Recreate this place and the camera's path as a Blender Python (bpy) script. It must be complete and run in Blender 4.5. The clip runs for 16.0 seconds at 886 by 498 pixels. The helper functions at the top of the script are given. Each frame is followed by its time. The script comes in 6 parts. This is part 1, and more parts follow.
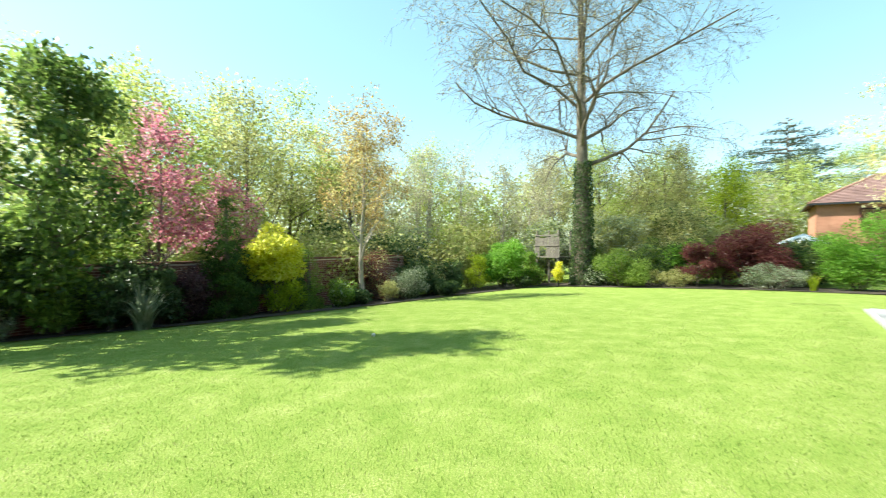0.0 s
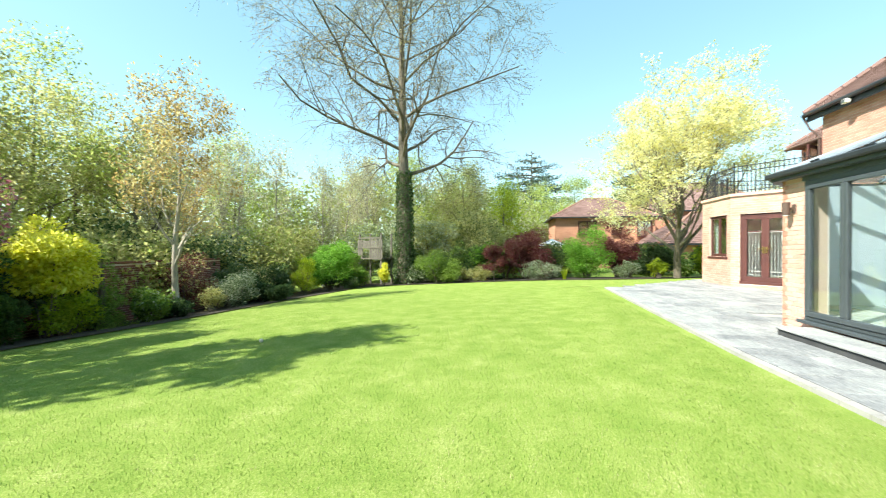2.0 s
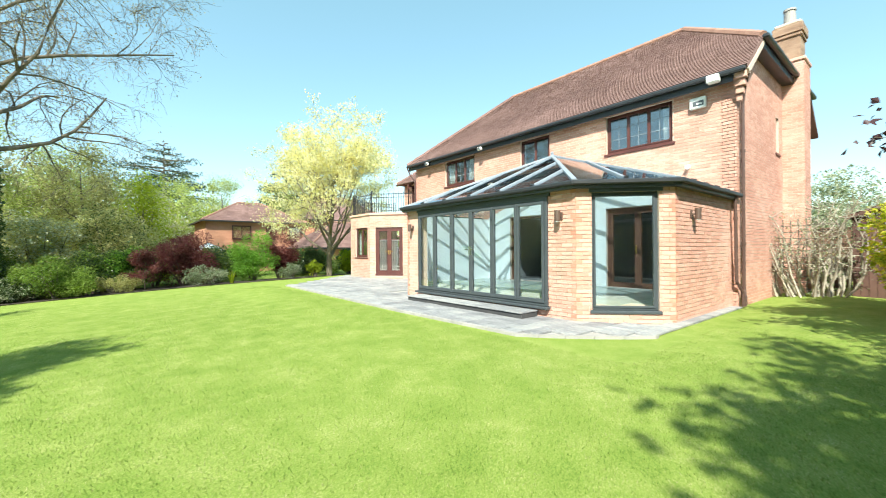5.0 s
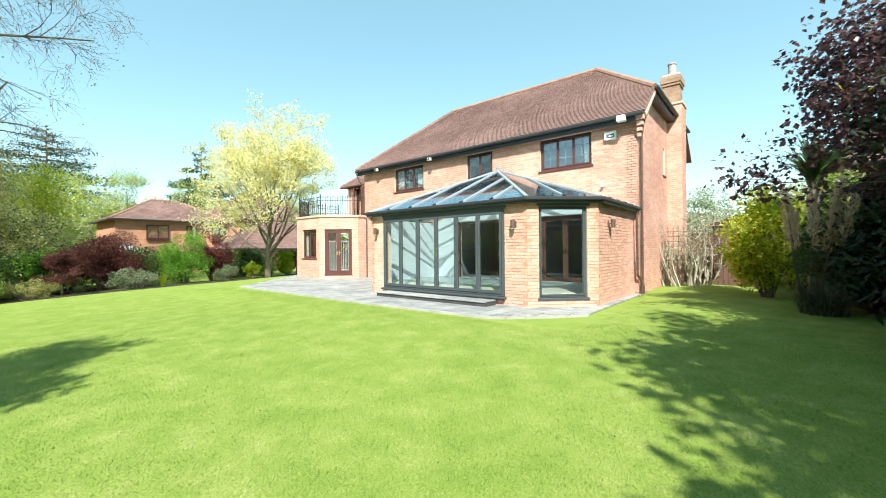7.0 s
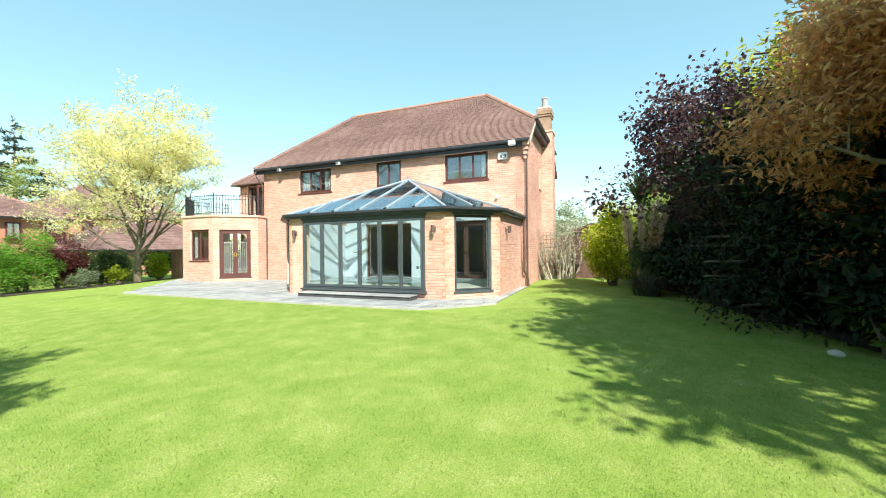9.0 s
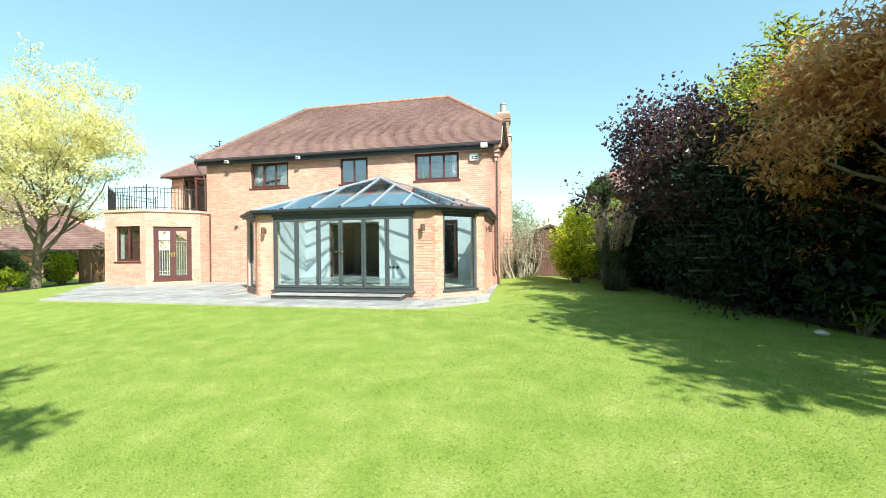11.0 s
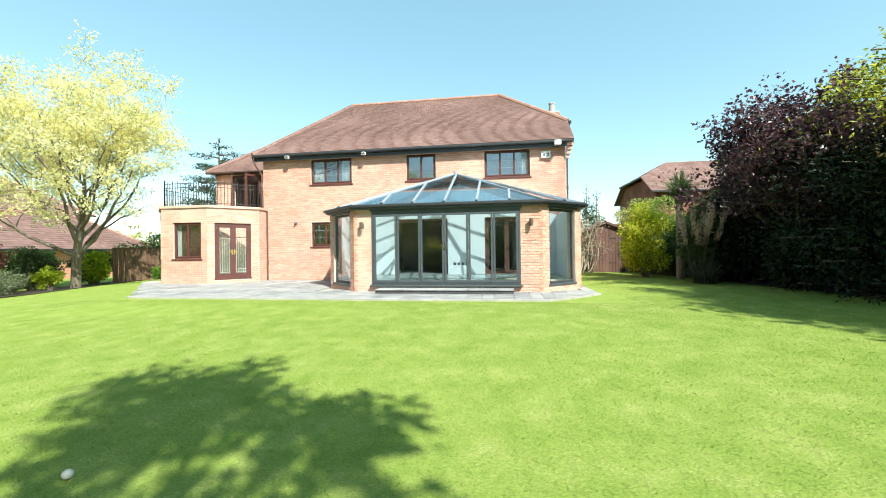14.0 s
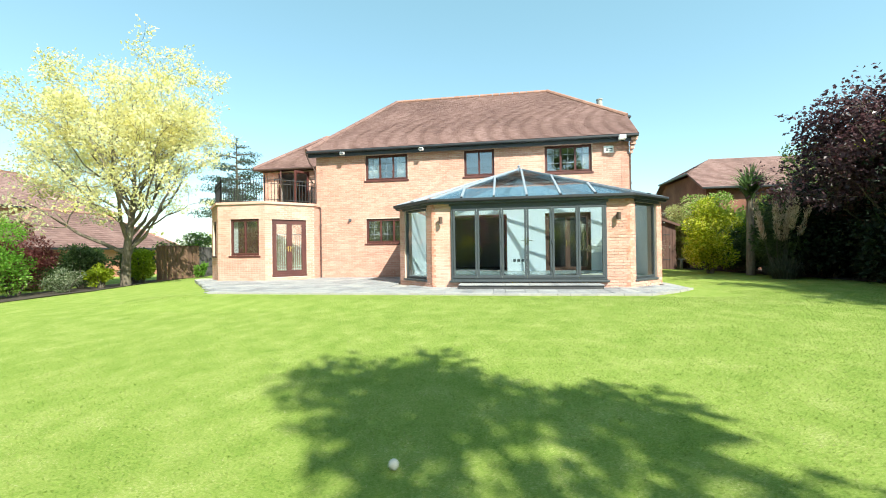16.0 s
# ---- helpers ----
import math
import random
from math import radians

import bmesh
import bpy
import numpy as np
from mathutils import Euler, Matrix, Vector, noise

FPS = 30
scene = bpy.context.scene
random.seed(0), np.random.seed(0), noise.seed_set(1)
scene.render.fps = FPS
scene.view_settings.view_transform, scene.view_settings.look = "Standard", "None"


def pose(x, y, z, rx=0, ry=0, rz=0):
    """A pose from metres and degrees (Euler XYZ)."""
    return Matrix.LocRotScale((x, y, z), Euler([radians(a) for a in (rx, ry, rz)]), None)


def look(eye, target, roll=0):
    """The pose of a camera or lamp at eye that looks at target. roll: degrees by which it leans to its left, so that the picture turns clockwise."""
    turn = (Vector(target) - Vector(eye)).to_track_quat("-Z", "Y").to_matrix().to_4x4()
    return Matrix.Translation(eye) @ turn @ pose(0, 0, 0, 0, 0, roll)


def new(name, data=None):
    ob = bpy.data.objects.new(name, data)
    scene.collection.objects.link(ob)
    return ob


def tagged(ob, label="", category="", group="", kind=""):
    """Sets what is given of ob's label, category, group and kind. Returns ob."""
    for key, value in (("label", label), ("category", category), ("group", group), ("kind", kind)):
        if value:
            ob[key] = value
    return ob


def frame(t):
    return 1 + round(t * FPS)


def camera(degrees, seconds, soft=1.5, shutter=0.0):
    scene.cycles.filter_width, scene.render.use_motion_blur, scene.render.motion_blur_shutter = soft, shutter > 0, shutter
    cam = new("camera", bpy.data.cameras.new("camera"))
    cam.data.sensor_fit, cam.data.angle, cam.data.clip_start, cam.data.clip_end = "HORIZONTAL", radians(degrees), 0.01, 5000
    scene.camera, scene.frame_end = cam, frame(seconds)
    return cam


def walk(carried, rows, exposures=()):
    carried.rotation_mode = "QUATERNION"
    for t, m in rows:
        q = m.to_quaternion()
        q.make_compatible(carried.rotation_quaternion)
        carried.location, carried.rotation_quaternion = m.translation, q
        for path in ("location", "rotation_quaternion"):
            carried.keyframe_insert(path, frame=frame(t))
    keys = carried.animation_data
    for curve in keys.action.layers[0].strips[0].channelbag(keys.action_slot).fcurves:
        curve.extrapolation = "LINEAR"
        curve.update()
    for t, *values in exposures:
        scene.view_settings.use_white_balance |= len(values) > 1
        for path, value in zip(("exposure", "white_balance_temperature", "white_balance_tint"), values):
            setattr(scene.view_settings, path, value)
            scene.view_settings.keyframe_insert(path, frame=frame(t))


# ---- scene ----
cam = camera(96.8, 16.0, soft=1.0, shutter=0.4)
METRES, EYE, TILT, LEAN, TURN = 15.75, 1.575, 0.0, 0.0, 39.8
ROWS = [
    (0.0, 0.0, 0.0, 0.0, -0.0, -0.84, 0.0),
    (0.5, -0.0251, -0.0077, -0.0012, -9.17, -0.68, -0.06),
    (1.0, -0.0559, -0.0097, -0.0025, -16.28, -0.53, -0.08),
    (1.5, -0.0871, -0.0101, -0.0035, -23.35, -0.42, -0.03),
    (2.0, -0.1193, -0.0127, -0.005, -29.42, -0.31, 0.01),
    (2.5, -0.149, -0.02, -0.0075, -37.86, -0.28, 0.06),
    (3.0, -0.1766, -0.0275, -0.009, -49.1, -0.19, 0.07),
    (3.5, -0.202, -0.0334, -0.0095, -60.09, -0.14, 0.23),
    (4.0, -0.2314, -0.0381, -0.0067, -67.44, -0.02, 0.19),
    (4.5, -0.262, -0.0365, -0.0056, -73.87, 0.08, 0.28),
    (7.0, -0.3893, 0.0331, -0.003, -90.14, 0.07, 0.5),
    (7.5, -0.4141, 0.0455, -0.0028, -92.9, 0.08, 0.6),
    (8.0, -0.4335, 0.0661, -0.0043, -96.01, 0.05, 0.55),
    (8.5, -0.4508, 0.0872, -0.0034, -102.11, -0.0, 0.63),
    (9.0, -0.4604, 0.1137, -0.0005, -107.39, -0.04, 0.64),
    (11.5, -0.4021, 0.2459, -0.0047, -119.12, 0.02, 0.6),
    (12.0, -0.3888, 0.2821, -0.0069, -119.45, 0.07, 0.6),
    (12.5, -0.372, 0.317, -0.0092, -119.71, 0.06, 0.58),
    (13.0, -0.3551, 0.3489, -0.0113, -120.38, 0.07, 0.68),
    (13.5, -0.3358, 0.3795, -0.0123, -120.9, 0.09, 0.76),
    (14.0, -0.3132, 0.4074, -0.0119, -121.17, 0.09, 0.75),
    (14.5, -0.2928, 0.4375, -0.0137, -120.99, 0.1, 0.76),
    (15.0, -0.2694, 0.4646, -0.0138, -120.91, 0.09, 0.83),
    (15.5, -0.2488, 0.4944, -0.0173, -120.92, 0.16, 0.82),
    (16.0, -0.2297, 0.5239, -0.0209, -121.02, 0.23, 0.82),
]
walk(cam, [(t, pose(0, 0, EYE, TILT, LEAN, TURN) @ pose(METRES * x, METRES * y, METRES * z, 90 + pitch, roll, yaw)) for t, x, y, z, yaw, pitch, roll in ROWS],
     exposures=[(0.0, 1.5, 6500, 0), (2.0, 1.42, 6500, 0), (4.0, 1.32, 6500, 0), (7.0, 1.22, 6500, 0), (16.0, 1.22, 6500, 0)])

# ---- light ----
SUN_DIR = Vector((1.95, 1.55, -2.42)).normalized()
world = bpy.data.worlds.new("world")
scene.world = world
world.use_nodes = True
wn = world.node_tree
sky = wn.nodes.new("ShaderNodeTexSky")
sky.sky_type = "NISHITA"
sky.sun_disc = False
sky.sun_elevation = math.asin(-SUN_DIR.z)
sky.sun_rotation = math.atan2(-SUN_DIR.x, -SUN_DIR.y)
sky.air_density, sky.dust_density, sky.ozone_density = 1.0, 0.35, 0.0
haze = wn.nodes.new("ShaderNodeMix")
haze.data_type, haze.blend_type = "RGBA", "MIX"
haze.inputs["Factor"].default_value = 0.35
haze.inputs["B"].default_value = (1.5, 3.05, 3.05, 1)
wn.links.new(sky.outputs[0], haze.inputs["A"])
wn.links.new(haze.outputs["Result"], wn.nodes["Background"].inputs[0])
wn.nodes["Background"].inputs[1].default_value = 0.128
sun = new("sun", bpy.data.lights.new("sun", "SUN"))
sun.data.energy, sun.data.angle, sun.data.color = 5.0, radians(0.55), (1.0, 0.95, 0.87)
sun.matrix_world = look((-20, -28, 45), tuple(Vector((-20, -28, 45)) + SUN_DIR))


# ---- materials ----
def mat(name, cols, scale=4.0, fine=60.0, rough=0.7, metal=0.0, bump=0.15, rand=0.0, island=0.0, spec=0.5, stretch=(1, 1, 1), leaf=0.0, coat=0.0, bias=0.5, grain=0.6, width=0.6):
    m = bpy.data.materials.new(name)
    m.use_nodes = True
    nt = m.node_tree
    n, l = nt.nodes, nt.links
    b = n["Principled BSDF"]
    b.inputs["Roughness"].default_value, b.inputs["Metallic"].default_value = rough, metal
    b.inputs["Specular IOR Level"].default_value, b.inputs["Coat Weight"].default_value = spec, coat
    co = n.new("ShaderNodeTexCoord")
    mp = n.new("ShaderNodeMapping")
    mp.inputs["Scale"].default_value = stretch
    l.new(co.outputs["Object"], mp.inputs[0])
    big, small = n.new("ShaderNodeTexNoise"), n.new("ShaderNodeTexNoise")
    big.inputs["Scale"].default_value, small.inputs["Scale"].default_value = scale, fine
    big.inputs["Detail"].default_value, small.inputs["Detail"].default_value = 3, 2
    l.new(mp.outputs[0], big.inputs[0])
    l.new(mp.outputs[0], small.inputs[0])
    add = n.new("ShaderNodeMath")
    add.operation = "MULTIPLY_ADD"
    add.inputs[1].default_value = grain
    l.new(small.outputs[0], add.inputs[0])
    l.new(big.outputs[0], add.inputs[2])
    val = add.outputs[0]
    for amount, node, out in ((rand, "ShaderNodeObjectInfo", "Random"), (island, "ShaderNodeNewGeometry", "Random Per Island")):
        if amount:
            src = n.new(node)
            k = n.new("ShaderNodeMath")
            k.operation = "MULTIPLY_ADD"
            k.inputs[1].default_value = amount
            l.new(src.outputs[out], k.inputs[0])
            off = n.new("ShaderNodeMath")
            off.inputs[1].default_value = -amount / 2
            l.new(val, off.inputs[0])
            l.new(off.outputs[0], k.inputs[2])
            val = k.outputs[0]
    ramp = n.new("ShaderNodeValToRGB")
    el = ramp.color_ramp.elements
    lo, hi = bias, bias + width
    while len(el) < len(cols):
        el.new(0.5)
    for i, c in enumerate(cols):
        el[i].position = i / (len(cols) - 1)
        el[i].color = (*c, 1)
    span = n.new("ShaderNodeMapRange")
    span.inputs["From Min"].default_value, span.inputs["From Max"].default_value = lo, hi
    l.new(val, span.inputs["Value"])
    l.new(span.outputs[0], ramp.inputs[0])
    l.new(ramp.outputs[0], b.inputs["Base Color"])
    if bump:
        bp = n.new("ShaderNodeBump")
        bp.inputs["Strength"].default_value, bp.inputs["Distance"].default_value = bump, 0.02
        l.new(small.outputs[0], bp.inputs["Height"])
        l.new(bp.outputs[0], b.inputs["Normal"])
    if leaf:
        tr = n.new("ShaderNodeBsdfTranslucent")
        mx = n.new("ShaderNodeMixShader")
        mx.inputs[0].default_value = leaf
        l.new(ramp.outputs[0], tr.inputs[0])
        l.new(b.outputs[0], mx.inputs[1])
        l.new(tr.outputs[0], mx.inputs[2])
        l.new(mx.outputs[0], n["Material Output"].inputs[0])
    return m


def glass_mat(name, tint, facing=0.05, rough=0.0):
    m = bpy.data.materials.new(name)
    m.use_nodes = True
    nt = m.node_tree
    n, l = nt.nodes, nt.links
    n.remove(n["Principled BSDF"])
    t, g, mx = n.new("ShaderNodeBsdfTransparent"), n.new("ShaderNodeBsdfGlossy"), n.new("ShaderNodeMixShader")
    w, p, k = n.new("ShaderNodeLayerWeight"), n.new("ShaderNodeMath"), n.new("ShaderNodeMath")
    t.inputs[0].default_value = (*tint, 1)
    g.inputs["Roughness"].default_value = rough
    w.inputs[0].default_value = 0.5
    p.operation, k.operation = "POWER", "MULTIPLY_ADD"
    p.inputs[1].default_value = 4.0
    k.inputs[1].default_value, k.inputs[2].default_value = 0.8, facing
    l.new(w.outputs["Facing"], p.inputs[0])
    l.new(p.outputs[0], k.inputs[0])
    l.new(k.outputs[0], mx.inputs[0])
    l.new(t.outputs[0], mx.inputs[1])
    l.new(g.outputs[0], mx.inputs[2])
    l.new(mx.outputs[0], n["Material Output"].inputs[0])
    return m


def leafy(name, cols, sheen=0.35, rough=0.5, thin=0.64):
    return mat(name, cols, scale=0.9, fine=9.0, rough=rough, bump=0, island=0.5, spec=sheen, leaf=thin)


M = {}
M["brick"] = mat("brick", [(0.46, 0.235, 0.178), (0.55, 0.308, 0.24), (0.62, 0.378, 0.308)], 1.2, 90, 0.85, bump=0.35, rand=0.4, island=0.4)
# the garden wall's own dark brick; also paints shade on the neighbour's gable
M["old_or_shaded_brick"] = mat("old_or_shaded_brick", [(0.12, 0.045, 0.03), (0.2, 0.085, 0.055), (0.28, 0.13, 0.09)], 1.2, 60, 0.9, bump=0.35, rand=0.4, island=0.4)
M["angle_brick"] = mat("angle_brick", [(0.42, 0.17, 0.115), (0.5, 0.23, 0.16), (0.58, 0.31, 0.225)], 1.2, 90, 0.85, bump=0.35, rand=0.5)
M["stack_brick"] = mat("stack_brick", [(0.17, 0.105, 0.07), (0.27, 0.175, 0.12), (0.36, 0.25, 0.18)], 2.5, 24, 0.9, bump=0.5, stretch=(1, 1, 3.5))
M["mortar"] = mat("mortar", [(0.5, 0.39, 0.31), (0.6, 0.49, 0.41)], 2, 120, 0.95, bump=0.3)
M["tile"] = mat("roof_tile", [(0.128, 0.071, 0.061), (0.182, 0.104, 0.091), (0.24, 0.147, 0.131)], 0.5, 30, 0.85, bump=0.3, island=0.35, rand=0.2, grain=0.3, bias=0.35)
M["ridge"] = mat("ridge_tile", [(0.25, 0.13, 0.095), (0.36, 0.2, 0.15)], 3, 60, 0.85, rand=0.3)
M["wood_red"] = mat("red_stained_frame", [(0.062, 0.02, 0.018), (0.105, 0.034, 0.028)], 3, 80, 0.45, bump=0.08)
M["black"] = mat("black_gutter", [(0.016, 0.017, 0.02), (0.03, 0.032, 0.036)], 3, 60, 0.45, bump=0.05)
M["brown_pipe"] = mat("brown_pipe", [(0.06, 0.035, 0.03), (0.09, 0.05, 0.04)], 3, 60, 0.5, bump=0.05)
M["alu"] = mat("anthracite_aluminium", [(0.045, 0.055, 0.062), (0.06, 0.07, 0.078)], 4, 200, 0.4, bump=0.03)
M["alu_light"] = mat("grey_glazing_bar", [(0.21, 0.24, 0.28), (0.28, 0.31, 0.35)], 4, 120, 0.4, bump=0.03)
M["white"] = mat("white_plaster", [(0.74, 0.74, 0.73), (0.82, 0.82, 0.81)], 1.5, 60, 0.8, bump=0.04)
M["floor_tile"] = mat("pale_floor_tile", [(0.40, 0.44, 0.40), (0.5, 0.53, 0.48)], 1.5, 60, 0.25, bump=0.02, rand=0.3)
M["dark_room"] = mat("dim_room", [(0.2, 0.2, 0.2), (0.27, 0.265, 0.26)], 1, 20, 0.8, bump=0.02)
M["oak"] = mat("brown_door", [(0.10, 0.045, 0.03), (0.17, 0.08, 0.05)], 4, 60, 0.5, stretch=(6, 6, 1))
M["curtain"] = mat("net_curtain", [(0.62, 0.62, 0.6), (0.78, 0.78, 0.76)], 6, 80, 0.9, bump=0.1, stretch=(8, 8, 0.4))
M["chrome"] = mat("brushed_metal", [(0.55, 0.55, 0.55), (0.7, 0.7, 0.7)], 5, 200, 0.25, metal=1.0, bump=0.02)
M["brass"] = mat("brass", [(0.6, 0.42, 0.15), (0.72, 0.52, 0.2)], 5, 200, 0.3, metal=1.0, bump=0.02)
M["lamp_brown"] = mat("bronze_lamp", [(0.07, 0.045, 0.035), (0.11, 0.07, 0.055)], 5, 100, 0.5)
M["plastic"] = mat("white_plastic", [(0.7, 0.7, 0.68), (0.8, 0.8, 0.78)], 3, 100, 0.45, bump=0.03)
M["grey_plastic"] = mat("grey_plastic", [(0.07, 0.08, 0.09), (0.11, 0.12, 0.13)], 3, 100, 0.5, bump=0.03)
M["slab"] = mat("stone_slab", [(0.14, 0.145, 0.155), (0.21, 0.21, 0.22), (0.28, 0.285, 0.285), (0.36, 0.345, 0.33)], 2.6, 22, 0.75, bump=0.5, rand=0.3, stretch=(1.7, 0.7, 1), grain=0.8, bias=0.55, width=0.7)
M["slab_edge"] = mat("pale_edging", [(0.25, 0.24, 0.23), (0.36, 0.34, 0.32)], 3, 60, 0.85, rand=0.15)
M["grout"] = mat("patio_bed", [(0.27, 0.255, 0.24), (0.4, 0.38, 0.35)], 3, 60, 0.95)
M["slate_dark"] = mat("dark_step_edge", [(0.03, 0.03, 0.033), (0.07, 0.07, 0.072)], 3, 60, 0.7, bump=0.3)
M["iron"] = mat("black_iron", [(0.014, 0.014, 0.015), (0.03, 0.03, 0.032)], 3, 80, 0.5)
M["bark"] = mat("grey_bark", [(0.07, 0.055, 0.04), (0.14, 0.115, 0.085), (0.23, 0.195, 0.15)], 3, 26, 0.95, bump=0.8, stretch=(1, 1, 0.3))
M["bark_pale"] = mat("pale_bark", [(0.2, 0.17, 0.13), (0.33, 0.29, 0.23), (0.45, 0.41, 0.34)], 3, 26, 0.95, bump=0.7, stretch=(1, 1, 0.3))
M["soil"] = mat("bed_soil", [(0.03, 0.022, 0.015), (0.06, 0.045, 0.03)], 2, 40, 1.0, bump=0.8)
M["fence"] = mat("fence_board", [(0.10, 0.055, 0.035), (0.19, 0.11, 0.07)], 3, 50, 0.85, rand=0.4, stretch=(1, 1, 0.15))
M["shed"] = mat("shed_board", [(0.07, 0.034, 0.026), (0.12, 0.06, 0.045)], 3, 50, 0.8, rand=0.4)
M["weathered"] = mat("weathered_wood", [(0.1, 0.088, 0.07), (0.17, 0.15, 0.125)], 3, 50, 0.9, rand=0.4)
M["felt"] = mat("roof_felt", [(0.05, 0.045, 0.045), (0.1, 0.09, 0.09)], 3, 90, 0.95)
M["stone"] = mat("bench_stone", [(0.35, 0.32, 0.28), (0.5, 0.47, 0.42)], 4, 60, 0.9, bump=0.4)
M["canvas"] = mat("white_canvas", [(0.72, 0.72, 0.72), (0.82, 0.82, 0.82)], 3, 60, 0.8, bump=0.05)
M["ball"] = mat("ball_skin", [(0.5, 0.47, 0.4), (0.68, 0.66, 0.6)], 20, 120, 0.7)
M["glass"] = glass_mat("window_glass", (0.98, 0.99, 0.985), 0.085)
M["window_glass"] = glass_mat("house_window_glass", (0.9, 0.93, 0.93), 0.2)
M["roof_glass"] = glass_mat("blue_solar_glass", (0.82, 0.93, 1.0), 0.31, 0.02)
M["render_red"] = mat("far_brick", [(0.42, 0.19, 0.12), (0.54, 0.27, 0.18)], 1.5, 14, 0.9, bump=0.3, stretch=(1, 1, 3))
L = {}
L["green"] = leafy("leaf_green", [(0.1, 0.17, 0.026), (0.2, 0.3, 0.05), (0.34, 0.44, 0.1)])
L["deep"] = leafy("leaf_deep", [(0.05, 0.09, 0.018), (0.11, 0.18, 0.034), (0.28, 0.37, 0.1)], 0.6, 0.35)
L["dark"] = leafy("leaf_dark", [(0.036, 0.066, 0.022), (0.078, 0.132, 0.042), (0.15, 0.21, 0.08)], 0.6, 0.35)
L["bright"] = leafy("leaf_bright", [(0.12, 0.27, 0.028), (0.21, 0.4, 0.05), (0.33, 0.53, 0.1)])
L["spring"] = leafy("leaf_spring", [(0.25, 0.31, 0.06), (0.42, 0.49, 0.12), (0.6, 0.64, 0.25)])
L["olive"] = leafy("leaf_olive", [(0.27, 0.27, 0.085), (0.47, 0.46, 0.17), (0.63, 0.61, 0.31)])
L["silver"] = leafy("leaf_silver", [(0.2, 0.26, 0.13), (0.4, 0.45, 0.28), (0.66, 0.68, 0.54)], 0.6, 0.35)
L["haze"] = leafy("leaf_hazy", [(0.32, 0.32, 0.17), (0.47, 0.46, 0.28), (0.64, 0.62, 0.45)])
L["cypress"] = leafy("leaf_cypress", [(0.035, 0.075, 0.016), (0.07, 0.135, 0.03), (0.14, 0.22, 0.05)], 0.3, 0.5)
L["strap"] = leafy("leaf_strap", [(0.13, 0.16, 0.09), (0.24, 0.28, 0.17), (0.44, 0.46, 0.34)], 0.6, 0.35)
L["gold"] = leafy("leaf_gold", [(0.58, 0.58, 0.04), (0.76, 0.74, 0.1), (0.87, 0.85, 0.26)], thin=0.72)
L["lime"] = leafy("leaf_lime", [(0.22, 0.3, 0.018), (0.36, 0.44, 0.028), (0.5, 0.57, 0.06)])
L["blossom"] = leafy("leaf_cream", [(0.72, 0.66, 0.25), (0.84, 0.79, 0.4), (0.88, 0.86, 0.6)])
L["pink"] = leafy("leaf_pink", [(0.36, 0.1, 0.14), (0.54, 0.2, 0.26), (0.68, 0.4, 0.44)])
L["orange"] = leafy("leaf_bronze", [(0.34, 0.22, 0.08), (0.52, 0.39, 0.15), (0.62, 0.56, 0.27)])
L["copper"] = leafy("leaf_copper", [(0.1, 0.03, 0.03), (0.2, 0.062, 0.058), (0.33, 0.13, 0.115)], 0.5, 0.4)
L["purple"] = leafy("leaf_purple", [(0.035, 0.016, 0.02), (0.075, 0.036, 0.042), (0.15, 0.085, 0.095)], 0.7, 0.32)
L["maple"] = leafy("leaf_rust", [(0.34, 0.14, 0.05), (0.56, 0.28, 0.11), (0.7, 0.45, 0.22)])
# near-black greens: the hedge's deep shade is put into the leaf colour
L["conifer"] = leafy("leaf_shaded_conifer", [(0.005, 0.011, 0.005), (0.01, 0.02, 0.008), (0.02, 0.036, 0.013)], 0.25, 0.6, 0.1)
L["cedar"] = leafy("leaf_cedar", [(0.03, 0.05, 0.03), (0.055, 0.085, 0.05), (0.09, 0.13, 0.08)])
L["goldcon"] = leafy("leaf_golden_conifer", [(0.16, 0.2, 0.02), (0.34, 0.37, 0.035), (0.54, 0.53, 0.08)])
L["bud"] = leafy("leaf_bud", [(0.24, 0.2, 0.1), (0.36, 0.32, 0.18), (0.44, 0.42, 0.26)])
L["pampas"] = leafy("plume", [(0.46, 0.36, 0.25), (0.6, 0.5, 0.37), (0.72, 0.63, 0.5)])
L["reed"] = leafy("grass_blade", [(0.06, 0.075, 0.05), (0.12, 0.14, 0.09), (0.2, 0.22, 0.16)])


# ---- makers ----
def thing(name, label, category, at=(0, 0, 0), group="", kind="", turn=0):
    ob = new(name)
    ob.matrix_basis = pose(*at, 0, 0, turn)
    return tagged(ob, label, category, group, kind)


def finish(name, me, material, parent=None, label="", kind=""):
    if material is not None and not me.materials:
        me.materials.append(material)
    ob = new(name, me)
    ob.parent = parent
    if label:
        ob["label"] = label
    if kind:
        ob["kind"] = kind
    return ob


def part(name, bm, material, parent, label=""):
    me = bpy.data.meshes.new(name)
    bmesh.ops.recalc_face_normals(bm, faces=bm.faces[:])
    bm.to_mesh(me)
    bm.free()
    return finish(name, me, material, parent, label)


